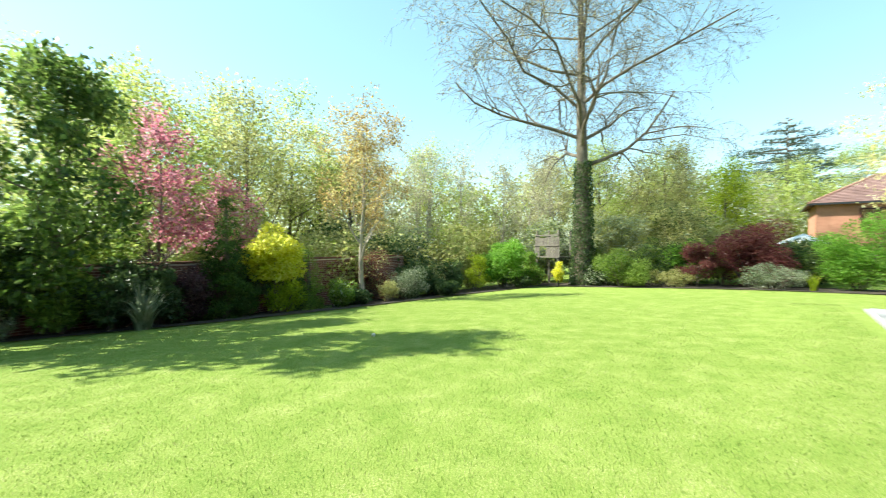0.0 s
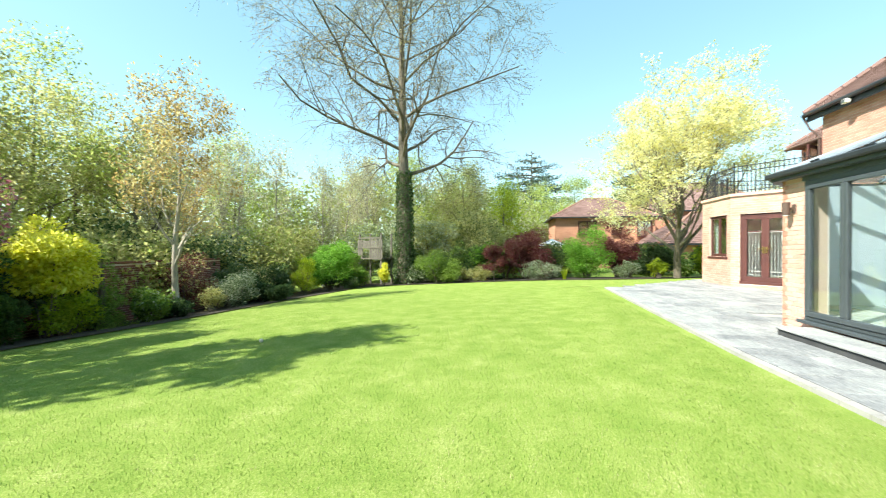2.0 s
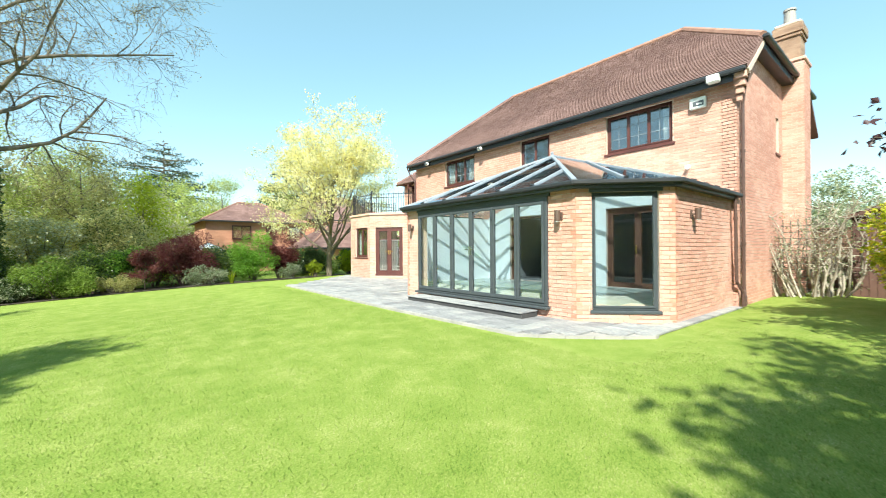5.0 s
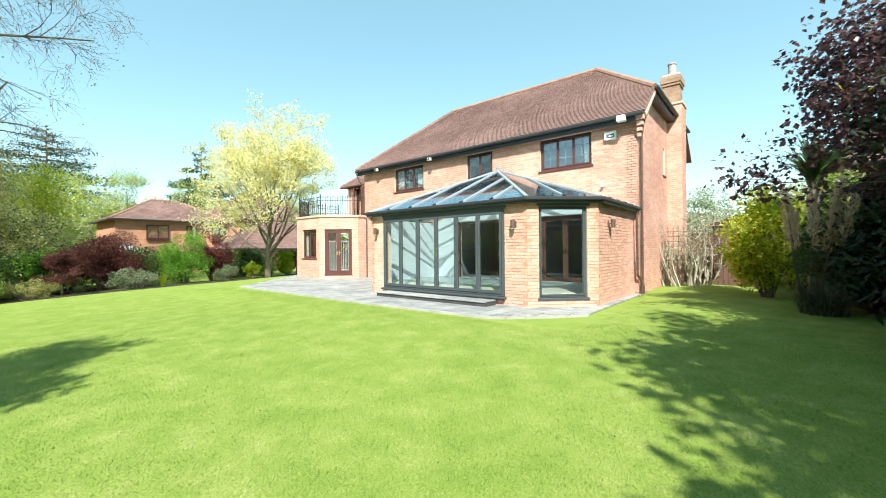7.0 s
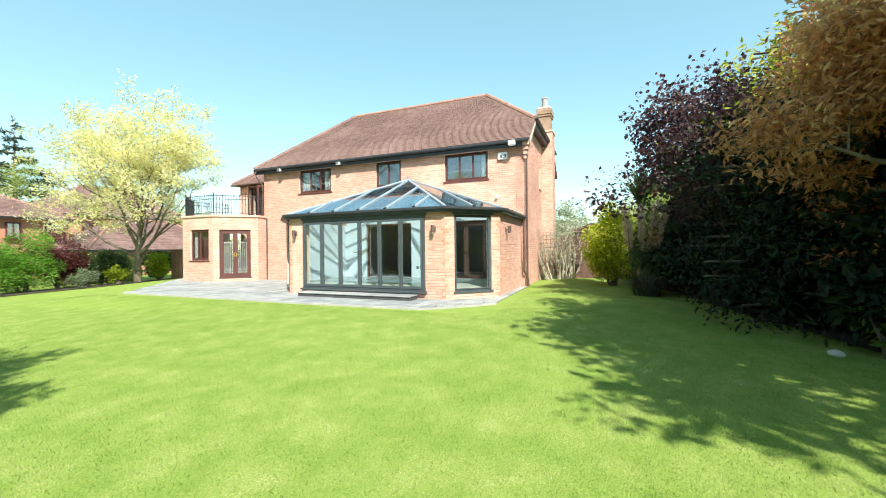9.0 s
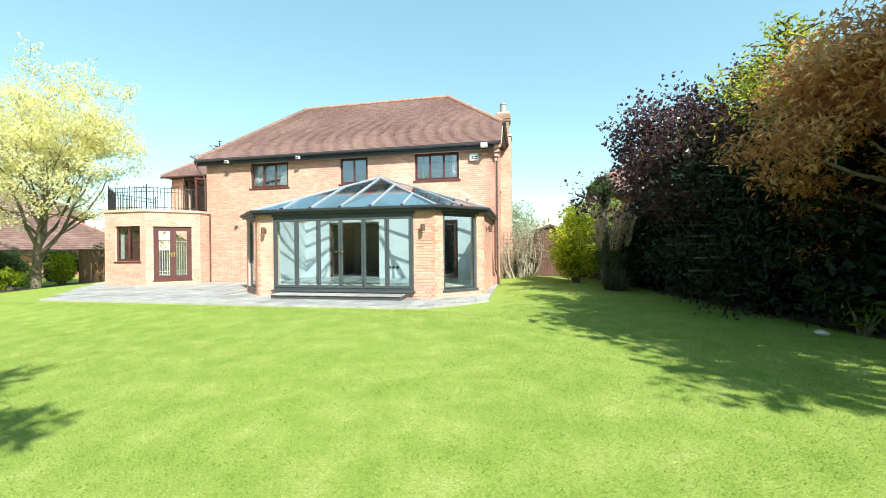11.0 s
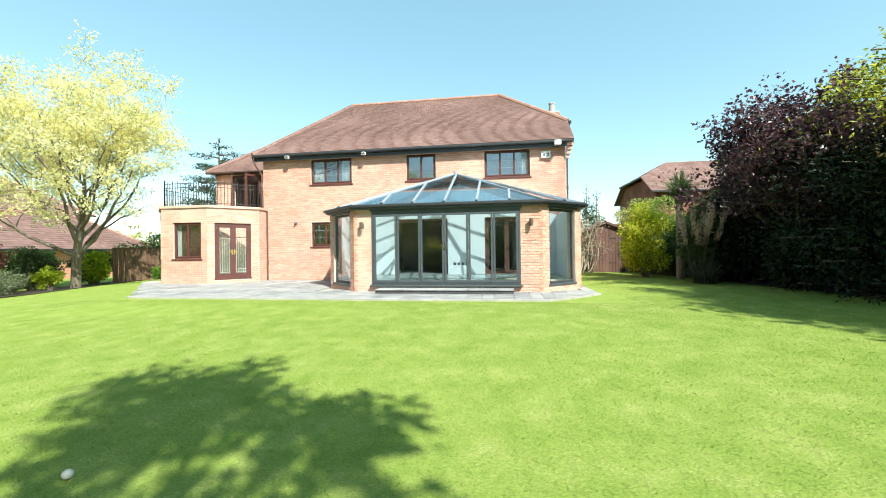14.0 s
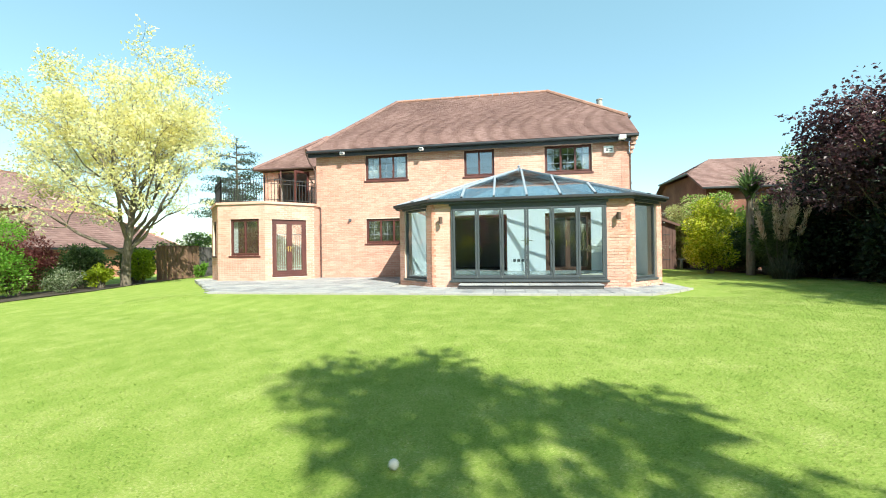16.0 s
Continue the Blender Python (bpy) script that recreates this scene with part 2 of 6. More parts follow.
def arrays(name, verts, faces, material, parent=None, label="", kind="", smooth=False):
    """A mesh object from an (n, 3) array and an (m, 3 or 4) array of corners."""
    verts, faces = np.asarray(verts, np.float32), np.asarray(faces, np.int32)
    me = bpy.data.meshes.new(name)
    k = faces.shape[1]
    me.vertices.add(len(verts))
    me.vertices.foreach_set("co", verts.ravel())
    me.loops.add(faces.size)
    me.loops.foreach_set("vertex_index", faces.ravel())
    me.polygons.add(len(faces))
    me.polygons.foreach_set("loop_start", np.arange(0, faces.size, k, dtype=np.int32))
    me.polygons.foreach_set("use_smooth", np.full(len(faces), smooth, bool))
    me.update(calc_edges=True)
    return finish(name, me, material, parent, label, kind)


def box(bm, x0, x1, y0, y1, z0, z1, bevel=0.0):
    m = Matrix.Translation(((x0 + x1) / 2, (y0 + y1) / 2, (z0 + z1) / 2)) @ Matrix.Diagonal((abs(x1 - x0), abs(y1 - y0), abs(z1 - z0), 1))
    g = bmesh.ops.create_cube(bm, size=1, matrix=m)
    if bevel:
        es = list({e for v in g["verts"] for e in v.link_edges})
        bmesh.ops.bevel(bm, geom=es, offset=bevel, segments=1, affect="EDGES")
    return bm


def boxes(*items, bevel=0.0):
    bm = bmesh.new()
    for it in items:
        box(bm, *it, bevel=bevel)
    return bm


def cyl(bm, p, q, r, r2=None, n=10):
    p, q = Vector(p), Vector(q)
    d = q - p
    m = Matrix.Translation((p + q) / 2) @ d.to_track_quat("Z", "Y").to_matrix().to_4x4()
    bmesh.ops.create_cone(bm, cap_ends=True, segments=n, radius1=r, radius2=r if r2 is None else r2, depth=d.length, matrix=m)
    return bm


def rod(bm, p, q, w, h):
    """A rectangular bar from p to q, w wide and h deep (up)."""
    p, q = Vector(p), Vector(q)
    d = (q - p).normalized()
    side = d.cross(Vector((0, 0, 1)))
    side = side.normalized() if side.length > 1e-4 else Vector((1, 0, 0))
    up = side.cross(d)
    vs = [bm.verts.new(e + side * (a * w / 2) + up * (b * h / 2)) for e in (p, q) for a, b in ((-1, -1), (1, -1), (1, 1), (-1, 1))]
    for f in ((3, 2, 1, 0), (4, 5, 6, 7), (0, 1, 5, 4), (1, 2, 6, 5), (2, 3, 7, 6), (3, 0, 4, 7)):
        bm.faces.new([vs[i] for i in f])
    return bm


def prism(bm, pts, off):
    """A closed solid from a flat polygon and the way along which it is thick."""
    a = [bm.verts.new(Vector(p)) for p in pts]
    b = [bm.verts.new(Vector(p) + Vector(off)) for p in pts]
    bm.faces.new(a)
    bm.faces.new(b[::-1])
    for i in range(len(pts)):
        j = (i + 1) % len(pts)
        bm.faces.new([a[i], b[i], b[j], a[j]])
    return bm


def ground_z(x, y):
    """The height of the lawn: highest before the house, falling away to the west and the north."""
    a, b, c = np.clip((x + 0.5) / 1.7, 0, 1), np.clip((y + 2.0) / 1.3, 0, 1), np.clip((14.5 - y) / 2, 0, 1)
    w = a * a * (3 - 2 * a) * b * c
    g = 0.169 + y * (-0.0121 + y * (-0.00012 - 0.0000189 * y)) + x * (0.0265 + y * (0.00255 - 0.000106 * y)) + x * x * (-0.00158 + 0.00001 * y + 0.0000525 * x)
    return g * (1 - w) + 0.158 * w


def land(x, y):
    z = ground_z(min(max(x, -16), 12), min(max(y, -8), 24))
    f = min(1, max(0, (max(abs(x), abs(y)) - 30) / 60))
    return z * (1 - f) - 0.9 * f


# ---- brick walls ----
def spans(a0, a1, cuts):
    out = [(a0, a1)]
    for c0, c1 in cuts:
        nxt = []
        for s0, s1 in out:
            if c1 <= s0 or c0 >= s1:
                nxt.append((s0, s1))
            else:
                if c0 > s0:
                    nxt.append((s0, c0))
                if c1 < s1:
                    nxt.append((c1, s1))
        out = nxt
    return out


BRICKS = []


def wall_shell(a, way, us, zs, holes, shift, depth):
    """One closed sheet of wall with its openings cut through."""
    bm, made = bmesh.new(), {}

    def solid(i, j):
        if not (0 <= i < len(us) - 1 and 0 <= j < len(zs) - 1):
            return False
        u, z = (us[i] + us[i + 1]) / 2, (zs[j] + zs[j + 1]) / 2
        return not any(h[0] <= u <= h[1] and h[2] <= z <= h[3] for h in holes)

    def corner(i, j, k):
        if (i, j, k) not in made:
            p = a + way * us[i] + shift + depth * k
            made[i, j, k] = bm.verts.new((p.x, p.y, zs[j]))
        return made[i, j, k]

    for i in range(len(us) - 1):
        for j in range(len(zs) - 1):
            if solid(i, j):
                bm.faces.new([corner(i, j, 0), corner(i + 1, j, 0), corner(i + 1, j + 1, 0), corner(i, j + 1, 0)])
                bm.faces.new([corner(i, j, 1), corner(i, j + 1, 1), corner(i + 1, j + 1, 1), corner(i + 1, j, 1)])
                for (di, dj), (p, q) in (((-1, 0), ((i, j), (i, j + 1))), ((1, 0), ((i + 1, j), (i + 1, j + 1))), ((0, -1), ((i, j), (i + 1, j))), ((0, 1), ((i, j + 1), (i + 1, j + 1)))):
                    if not solid(i + di, j + dj):
                        bm.faces.new([corner(*p, 0), corner(*q, 0), corner(*q, 1), corner(*p, 1)])
    return bm


def brick_wall(parent, name, a, b, z0, z1, holes=(), thick=0.22, single=None, inside=None, label="", rake=None, brick="brick"):
    """A wall from a to b, as one stands before it from left to right, its face outward. holes: (u0, u1, z0, z1). rake: top height over u.
    single: a stretch (u0, u1, z0, z1) whose bricks are pieces of their own."""
    a, b = Vector((*a, 0)), Vector((*b, 0))
    way = (b - a).normalized()
    out = Vector((way.y, -way.x, 0))
    length = (b - a).length
    us = sorted({0, length, *[h[0] for h in holes], *[h[1] for h in holes]})
    zs = sorted({z0, z1, *[max(z0, h[2]) for h in holes], *[min(z1, h[3]) for h in holes]})
    bm = wall_shell(a, way, us, zs, holes, Vector((0, 0, 0)), -out * thick)
    if rake:
        pts = [(u, rake(u)) for u in np.linspace(0, length, 25)]
        prism(bm, [(*(a + way * u).xy, z) for u, z in [(0, z1)] + [(u, max(z, z1 + 0.001)) for u, z in pts] + [(length, z1)]], -out * thick)
    w = part(name, bm, M["mortar"], parent, label)
    BRICKS.append((w, a, way, out, length, z0, z1, holes, single, rake, brick))
    if inside:
        bm = wall_shell(a, way, us, zs, holes, -out * (thick + 0.004), -out * 0.012)
        part("wall_lining", bm, inside, parent)
    return w


def lay_bricks():
    """The bricks of all walls, proud of the mortar; run last."""
    rng = np.random.default_rng(5)
    me = bpy.data.meshes.new("brick")
    bm = box(bmesh.new(), -0.5, 0.5, -0.012, 0.007, -0.0325, 0.0325)
    bmesh.ops.bevel(bm, geom=[e for e in bm.edges if all(v.co.y < 0 for v in e.verts)], offset=0.003, segments=1, affect="EDGES")
    bm.to_mesh(me)
    bm.free()
    me.materials.append(M["brick"])
    old = me.copy()
    old.materials[0] = M["old_or_shaded_brick"]
    meshes = {"brick": me, "old_or_shaded_brick": old}
    for w, a, way, out, length, z0, z1, holes, single, rake, kind in BRICKS:
        vs, count = [], 0
        top = max([z1] + ([rake(u) for u in np.linspace(0, length, 9)] if rake else []))
        row, z = 0, z0 + 0.005
        while z + 0.065 <= top + 0.02:
            cuts = [(h[0] - 0.004, h[1] + 0.004) for h in holes if h[2] < z + 0.06 and h[3] > z + 0.005]
            for s0, s1 in spans(0.0, length, cuts):
                u = math.floor((s0 - 0.1125 * (row % 2)) / 0.225) * 0.225 + 0.1125 * (row % 2)
                while u < s1:
                    u0, u1 = max(u, s0), min(u + 0.215, s1)
                    u += 0.225
                    if u1 - u0 < 0.03 or (z > z1 - 0.05 and (not rake or min(rake(u0), rake(u1)) < z + 0.07)):
                        continue
                    d = rng.uniform(-0.002, 0.002)
                    c = a + way * ((u0 + u1) / 2) + out * d
                    if single and count < 300 and single[0] <= (u0 + u1) / 2 <= single[1] and single[2] <= z <= single[3]:
                        ob = new("brick", meshes[kind])
                        ob.parent = w
                        ob.matrix_basis = Matrix.Translation((c.x, c.y, z + 0.0325)) @ Matrix.Rotation(math.atan2(way.y, way.x), 4, "Z") @ Matrix.Diagonal((u1 - u0, 1, 1, 1))
                        count += 1
                        continue
                    p, q = a + way * u0 + out * d, a + way * u1 + out * d
                    f = out * 0.006
                    zz = (z, min(z + 0.065, 99))
                    vs += [(p.x, p.y, zz[0]), (q.x, q.y, zz[0]), (q.x, q.y, zz[1]), (p.x, p.y, zz[1]), (p.x + f.x, p.y + f.y, zz[0] + 0.002), (q.x + f.x, q.y + f.y, zz[0] + 0.002), (q.x + f.x, q.y + f.y, zz[1] - 0.002), (p.x + f.x, p.y + f.y, zz[1] - 0.002)]
            z += 0.075
            row += 1
        if vs:
            n = len(vs) // 8
            quad = np.array([(4, 5, 6, 7), (0, 1, 5, 4), (1, 2, 6, 5), (2, 3, 7, 6), (3, 0, 4, 7)])
            arrays("brickwork", vs, (np.arange(n)[:, None, None] * 8 + quad).reshape(-1, 4), M[kind], w, kind="stuff")


# ---- tiled roof slopes ----
def roof_slope(parent, name, pts, tile=(0.165, 0.105), single=None):
    """A slope from its corners, the first two along the eave from left to right as seen from outside; laid with plain tiles."""
    pts = [Vector(p) for p in pts]
    o = pts[0]
    u = (pts[1] - o).normalized()
    nrm = (pts[1] - o).cross(pts[-1] - o).normalized()
    if nrm.z < 0:
        nrm = -nrm
    v = nrm.cross(u)
    if v.z < 0:
        v = -v
    part_ob = part(name, prism(bmesh.new(), pts, -nrm * 0.08), M["tile"], parent)
    loc = [((p - o).dot(u), (p - o).dot(v)) for p in pts]
    vmax = max(c[1] for c in loc)
    rng = np.random.default_rng(len(parent.children) + 3)
    vs = []
    row = 0
    vv = 0.0
    count = 0
    one = None
    if single:
        w, g = tile[0] - 0.004, tile[1] + 0.01
        bm = bmesh.new()
        c = [bm.verts.new(p) for p in ((0, 0, 0), (w, 0, 0), (w, 0, 0.018), (0, 0, 0.018), (0, g, 0.003), (w, g, 0.003), (0, g, 0), (w, g, 0))]
        for f in ((0, 1, 2, 3), (3, 2, 5, 4), (0, 3, 4, 6), (1, 7, 5, 2)):
            bm.faces.new([c[i] for i in f])
        one = bpy.data.meshes.new("tile")
        bm.to_mesh(one)
        bm.free()
        one.materials.append(M["tile"])
        turn = Matrix((u, v, nrm)).transposed().to_4x4()
    while vv < vmax - 0.03:
        mid = vv + tile[1] * 0.5
        xs = []
        for (a0, b0), (a1, b1) in zip(loc, loc[1:] + loc[:1]):
            if (b0 - mid) * (b1 - mid) < 0:
                xs.append(a0 + (a1 - a0) * (mid - b0) / (b1 - b0))
        if len(xs) >= 2:
            lo, hi = min(xs), max(xs)
            t = lo - tile[0] * (0.5 if row % 2 else 0)
            while t < hi:
                t0, t1 = max(t, lo), min(t + tile[0] - 0.004, hi)
                t += tile[0]
                if t1 - t0 < 0.02:
                    continue
                k = rng.uniform(0, 0.004)
                if single and count < 300 and t1 - t0 > tile[0] - 0.006 and single[0] < t0 < single[1] and vv < single[2]:
                    ob = new("tile", one)
                    ob.parent = part_ob
                    ob.matrix_basis = Matrix.Translation(o + u * t0 + v * vv + nrm * (k - 0.002)) @ turn
                    count += 1
                    continue
                for a_, b_, h_ in ((t0, vv, 0), (t1, vv, 0), (t1, vv, 0.016 + k), (t0, vv, 0.016 + k), (t0, vv + tile[1] + 0.01, 0.003), (t1, vv + tile[1] + 0.01, 0.003)):
                    vs.append(o + u * a_ + v * b_ + nrm * h_)
        vv += tile[1]
        row += 1
    n = len(vs) // 6
    quad = np.array([(0, 1, 2, 3), (3, 2, 5, 4), (0, 3, 4, 4), (1, 5, 2, 2)])[:2]
    arrays("roof_tiles", [tuple(p) for p in vs], (np.arange(n)[:, None, None] * 6 + quad).reshape(-1, 4), M["tile"], part_ob, kind="stuff")
    return part_ob


def ridge_line(parent, p, q, mat_=None):
    p, q = Vector(p), Vector(q)
    n = max(2, int((q - p).length / 0.32))
    for i in range(n):
        bm = cyl(bmesh.new(), p.lerp(q, i / n), p.lerp(q, (i + 1) / n - 0.004), 0.105, 0.098, n=8)
        part("ridge_tile", bm, mat_ or M["ridge"], parent)


# ---- windows ----
def casement(parent, a, b, z0, z1, lights, mats=("wood_red", "window_glass"), inset=0.06, bars=True, sill=True, name="window", frame_w=0.06, deep=0.07):
    """A framed window in the wall line from a to b (left to right from outside), with so many lights."""
    a, b = Vector((*a, 0)), Vector((*b, 0))
    way = (b - a).normalized()
    out = Vector((way.y, -way.x, 0))
    length = (b - a).length
    w = thing(name, "", "")
    w.parent = parent
    rot = Matrix.Rotation(math.atan2(way.y, way.x), 4, "Z")
    w.matrix_basis = Matrix.Translation(Vector((a.x, a.y, 0)) - out * inset) @ rot
    # local x along the wall, -y outward
    f = frame_w
    part("window_frame", boxes((0, length, 0, deep, z0, z0 + f), (0, length, 0, deep, z1 - f, z1), (0, f, 0.002, deep - 0.002, z0 + f, z1 - f), (length - f, length, 0.002, deep - 0.002, z0 + f, z1 - f), bevel=0.006), M[mats[0]], w)
    step = (length - 2 * f) / lights
    for i in range(lights):
        x0, x1 = f + i * step, f + (i + 1) * step
        g = 0.035
        fr = boxes((x0, x1, -0.015, 0.05, z0 + f, z0 + f + g), (x0, x1, -0.015, 0.05, z1 - f - g, z1 - f), (x0, x0 + g, -0.013, 0.048, z0 + f + g, z1 - f - g), (x1 - g, x1, -0.013, 0.048, z0 + f + g, z1 - f - g), bevel=0.005)
        part("casement_frame", fr, M[mats[0]], w)
        pane = part("pane", boxes((x0 + g, x1 - g, 0.016, 0.022, z0 + f + g, z1 - f - g)), M[mats[1]], w)
        if bars:
            bb = [(x0 + g, x1 - g, 0.006, 0.014, zz - 0.006, zz + 0.006) for zz in (z0 + (z1 - z0) * 0.36, z0 + (z1 - z0) * 0.66)]
            bb += [((x0 + x1) / 2 - 0.006, (x0 + x1) / 2 + 0.006, 0.007, 0.013, z0 + f + g, z1 - f - g)]
            part("glazing_bar", boxes(*bb), M["alu_light"], pane)
    if sill:
        part("window_sill", boxes((-0.06, length + 0.06, -0.1, 0.05, z0 - 0.07, z0 - 0.002), bevel=0.01), M[mats[0]], w)
    return w


# ---- ground ----
def ground_sheet():
    ax = [-400, -200, -110, -70, -50, -38] + list(np.arange(-30, -14, 1.0)) + list(np.arange(-14, 14, 0.4)) + list(np.arange(14, 30.1, 1.0)) + [38, 50, 70, 110, 200, 400]
    n = len(ax)
    vs = [(x, y, land(x, y)) for x in ax for y in ax]
    i, j = np.meshgrid(np.arange(n - 1), np.arange(n - 1), indexing="ij")
    q = i * n + j
    return tagged(arrays("ground", vs, np.stack([q, q + n, q + n + 1, q + 1], -1).reshape(-1, 4), M["lawn"], smooth=True), "mown green lawn with faint paler patches", "lawn", kind="structure")


M["lawn"] = mat("lawn", [(0.075, 0.142, 0.022), (0.16, 0.234, 0.04), (0.25, 0.302, 0.076), (0.45, 0.43, 0.22)], 2.4, 75, 0.95, bump=0.9, spec=0.1, grain=2.2, bias=0.98, width=1.24)
M["lawn"].node_tree.nodes["Noise Texture.001"].inputs["Detail"].default_value = 5
M["lawn"].node_tree.nodes["Noise Texture.001"].inputs["Roughness"].default_value = 0.7
M["lawn"].node_tree.nodes["Bump"].inputs["Distance"].default_value = 0.012
M["lawn"].node_tree.nodes["Noise Texture"].inputs["Detail"].default_value = 7
M["lawn"].node_tree.nodes["Noise Texture"].inputs["Roughness"].default_value = 0.62
M["blade"] = mat("blade", [(0.08, 0.148, 0.022), (0.17, 0.252, 0.042), (0.262, 0.322, 0.082), (0.5, 0.48, 0.26)], 2.4, 30, 0.7, bump=0, island=0.7, spec=0.2, leaf=0.5, grain=1.1, bias=0.55, width=1.0)
M["blade"].node_tree.nodes["Noise Texture"].inputs["Detail"].default_value = 7
M["blade"].node_tree.nodes["Noise Texture"].inputs["Roughness"].default_value = 0.62
ground_sheet()


def bed(name, pts, label):
    """A planting bed of bare soil, a little proud of the lawn."""
    bm = bmesh.new()
    vs = [bm.verts.new((x, y, land(x, y) + 0.02)) for x, y in pts]
    bm.faces.new(vs)
    bmesh.ops.triangulate(bm, faces=bm.faces[:])
    bmesh.ops.subdivide_edges(bm, edges=bm.edges[:], cuts=5, use_grid_fill=True)
    for v in bm.verts:
        v.co.z = land(v.co.x, v.co.y) + 0.03 + 0.02 * noise.noise(v.co * 2)
    return tagged(part(name, bm, M["soil"], None), label, "flower bed", kind="structure")


bed("soil_bed", [(-13.6, -4), (-13.6, 23), (-9.4, 23), (-9.7, 19.6), (-10.6, 13), (-10.9, 8), (-11.4, 4), (-12.2, 1), (-12.4, -4)], "dark soil of the west border under shrubs")
bed("soil_bed", [(-9.7, 19.6), (-9.4, 24), (12, 24), (12, 21), (7.8, 20.2), (4.5, 19.3), (0, 19.7), (-5, 19.2)], "dark soil of the border at the lawn's end")
bed("soil_bed", [(-6, -12), (-6, -7.4), (-1, -6.4), (3, -5.6), (6, -5.0), (9, -4.4), (10.5, -4.0), (14, -4.0), (14, -12)], "dark soil under the tall shaded hedge")


# ---- patio ----
def patio():
    rng = random.Random(8)
    edge = lambda y: 1.35 + 0.02 * abs(y - 4) if y > 0.9 else 1.35 + 0.75 * (0.9 - y) ** 1.35
    z = 0.19
    base = tagged(part("patio", prism(bmesh.new(), [(1.62, 11.9, z - 0.35), *[(edge(y) + 0.07, y, z - 0.35) for y in np.linspace(11, -0.6, 24)], (4.6, -0.7, z - 0.35), (7.4, -0.55, z - 0.35), (7.4, 17.2, z - 0.35), (6.7, 16.9, z - 0.35)], (0, 0, 0.33)), M["grout"], None), "grey stone slab patio, sunlit beside the house", "patio", kind="structure")
    y = 17.2
    while y > -0.7:
        d = rng.choice([0.3, 0.4, 0.5])
        x0 = edge(max(y - d, -0.7)) + 0.12 if y - d / 2 < 12 else 1.6 + (y - d / 2 - 12) * 1.05 + 0.15
        x = x0
        while x < 7.25:
            w = min(rng.choice([0.45, 0.6, 0.75, 0.9, 1.1]), 7.33 - x)
            yc = y - d / 2
            inside = (x > 3.15 and -0.4 < yc < 7.2 and not (yc < 0.7 and x + w < 3.1 + (0.7 - yc))) or (x > 5.7 and yc > 12.9) or (x + w > 7.2 - (yc - 11.6) and 11.6 < yc < 13.0)
            if not inside and w > 0.12 and y - d > -0.72:
                s = part("slab", boxes((x + 0.004, x + w - 0.004, y - d + 0.004, y - 0.004, z - 0.02, z + 0.012 + rng.uniform(-0.004, 0.004)), bevel=0.004), M["slab"], base)
            x += w
        y -= d
    ys = np.linspace(12.0, -0.75, 44)
    for y0, y1 in zip(ys, ys[1:]):
        bm = prism(bmesh.new(), [(edge(y0), y0 - 0.005, z - 0.1), (edge(y1), y1 + 0.005, z - 0.1), (edge(y1) + 0.1, y1 + 0.005, z - 0.1), (edge(y0) + 0.1, y0 - 0.005, z - 0.1)], (0, 0, 0.112))
        part("edging_stone", bm, M["slab_edge"], base)
    return base


patio()

# ---- the house ----
house = thing("house", "two-storey orange brick house with brown tiled roof", "house")
FX = 7.35
U = lambda y: 11.7 - y
brick_wall(house, "wall", (FX, 11.7), (FX, -0.6), 0.15, 5.35, [(U(9.57), U(7.80), 4.14, 5.18), (U(5.52), U(4.34), 4.14, 5.18), (U(2.43), U(0.71), 4.14, 5.18), (U(9.57), U(7.80), 1.58, 2.58), (U(6.0), U(3.89), 0.43, 2.6), (U(2.45), U(0.78), 0.43, 2.6)], 0.28, inside=M["white"], single=(0.0, 3.0, 0.2, 1.5))
gable = lambda u: min(5.35 + 0.785 * u, 6.42, 5.35 + 0.785 * (8.15 - u))
brick_wall(house, "wall", (FX, -0.6), (15.5, -0.6), 0.15, 5.35, [(3.6, 3.95, 4.15, 5.15)], 0.28, rake=gable)
brick_wall(house, "wall", (15.5, 11.7), (FX, 11.7), 0.15, 5.35, [], 0.28)
part("wall", boxes((15.2, 15.5, -0.3, 11.4, 0.15, 5.35)), M["mortar"], house)
for z0, z1 in ((0.15, 0.42), (2.72, 3.0), (5.3, 5.36)):
    part("floor_slab", boxes((FX + 0.3, 15.2, -0.3, 11.4, z0, z1)), M["dark_room"], house)
part("inner_wall", boxes((11.2, 11.35, -0.3, 11.4, 0.42, 5.3)), M["dark_room"], house)
for bx in ((FX + 0.3, 11.2, 6.7, 6.85, 0.42, 5.3), (FX + 0.3, 11.2, 3.1, 3.2, 3.0, 5.3)):
    part("inner_wall", boxes(bx), M["dark_room"], house)

E0, ER, RX, RZ, YR0, YR1 = 7.05, 15.79, 11.42, 8.83, 1.85, 9.28
roof_slope(house, "roof", [(E0, 12.0, 5.4), (E0, -0.87, 5.4), (8.42, -0.87, 6.475), (RX, YR0, RZ), (RX, YR1, RZ)], single=(8.5, 12.8, 1.2))
roof_slope(house, "roof", [(8.42, -0.87, 6.475), (14.42, -0.87, 6.475), (RX, YR0, RZ)])
roof_slope(house, "roof", [(ER, 12.0, 5.4), (E0, 12.0, 5.4), (RX, YR1, RZ)])
part("roof", prism(bmesh.new(), [(ER, -0.87, 5.4), (ER, 12, 5.4), (RX, YR1, RZ), (RX, YR0, RZ), (14.42, -0.87, 6.475)], (-0.05, 0, -0.07)), M["tile"], house)
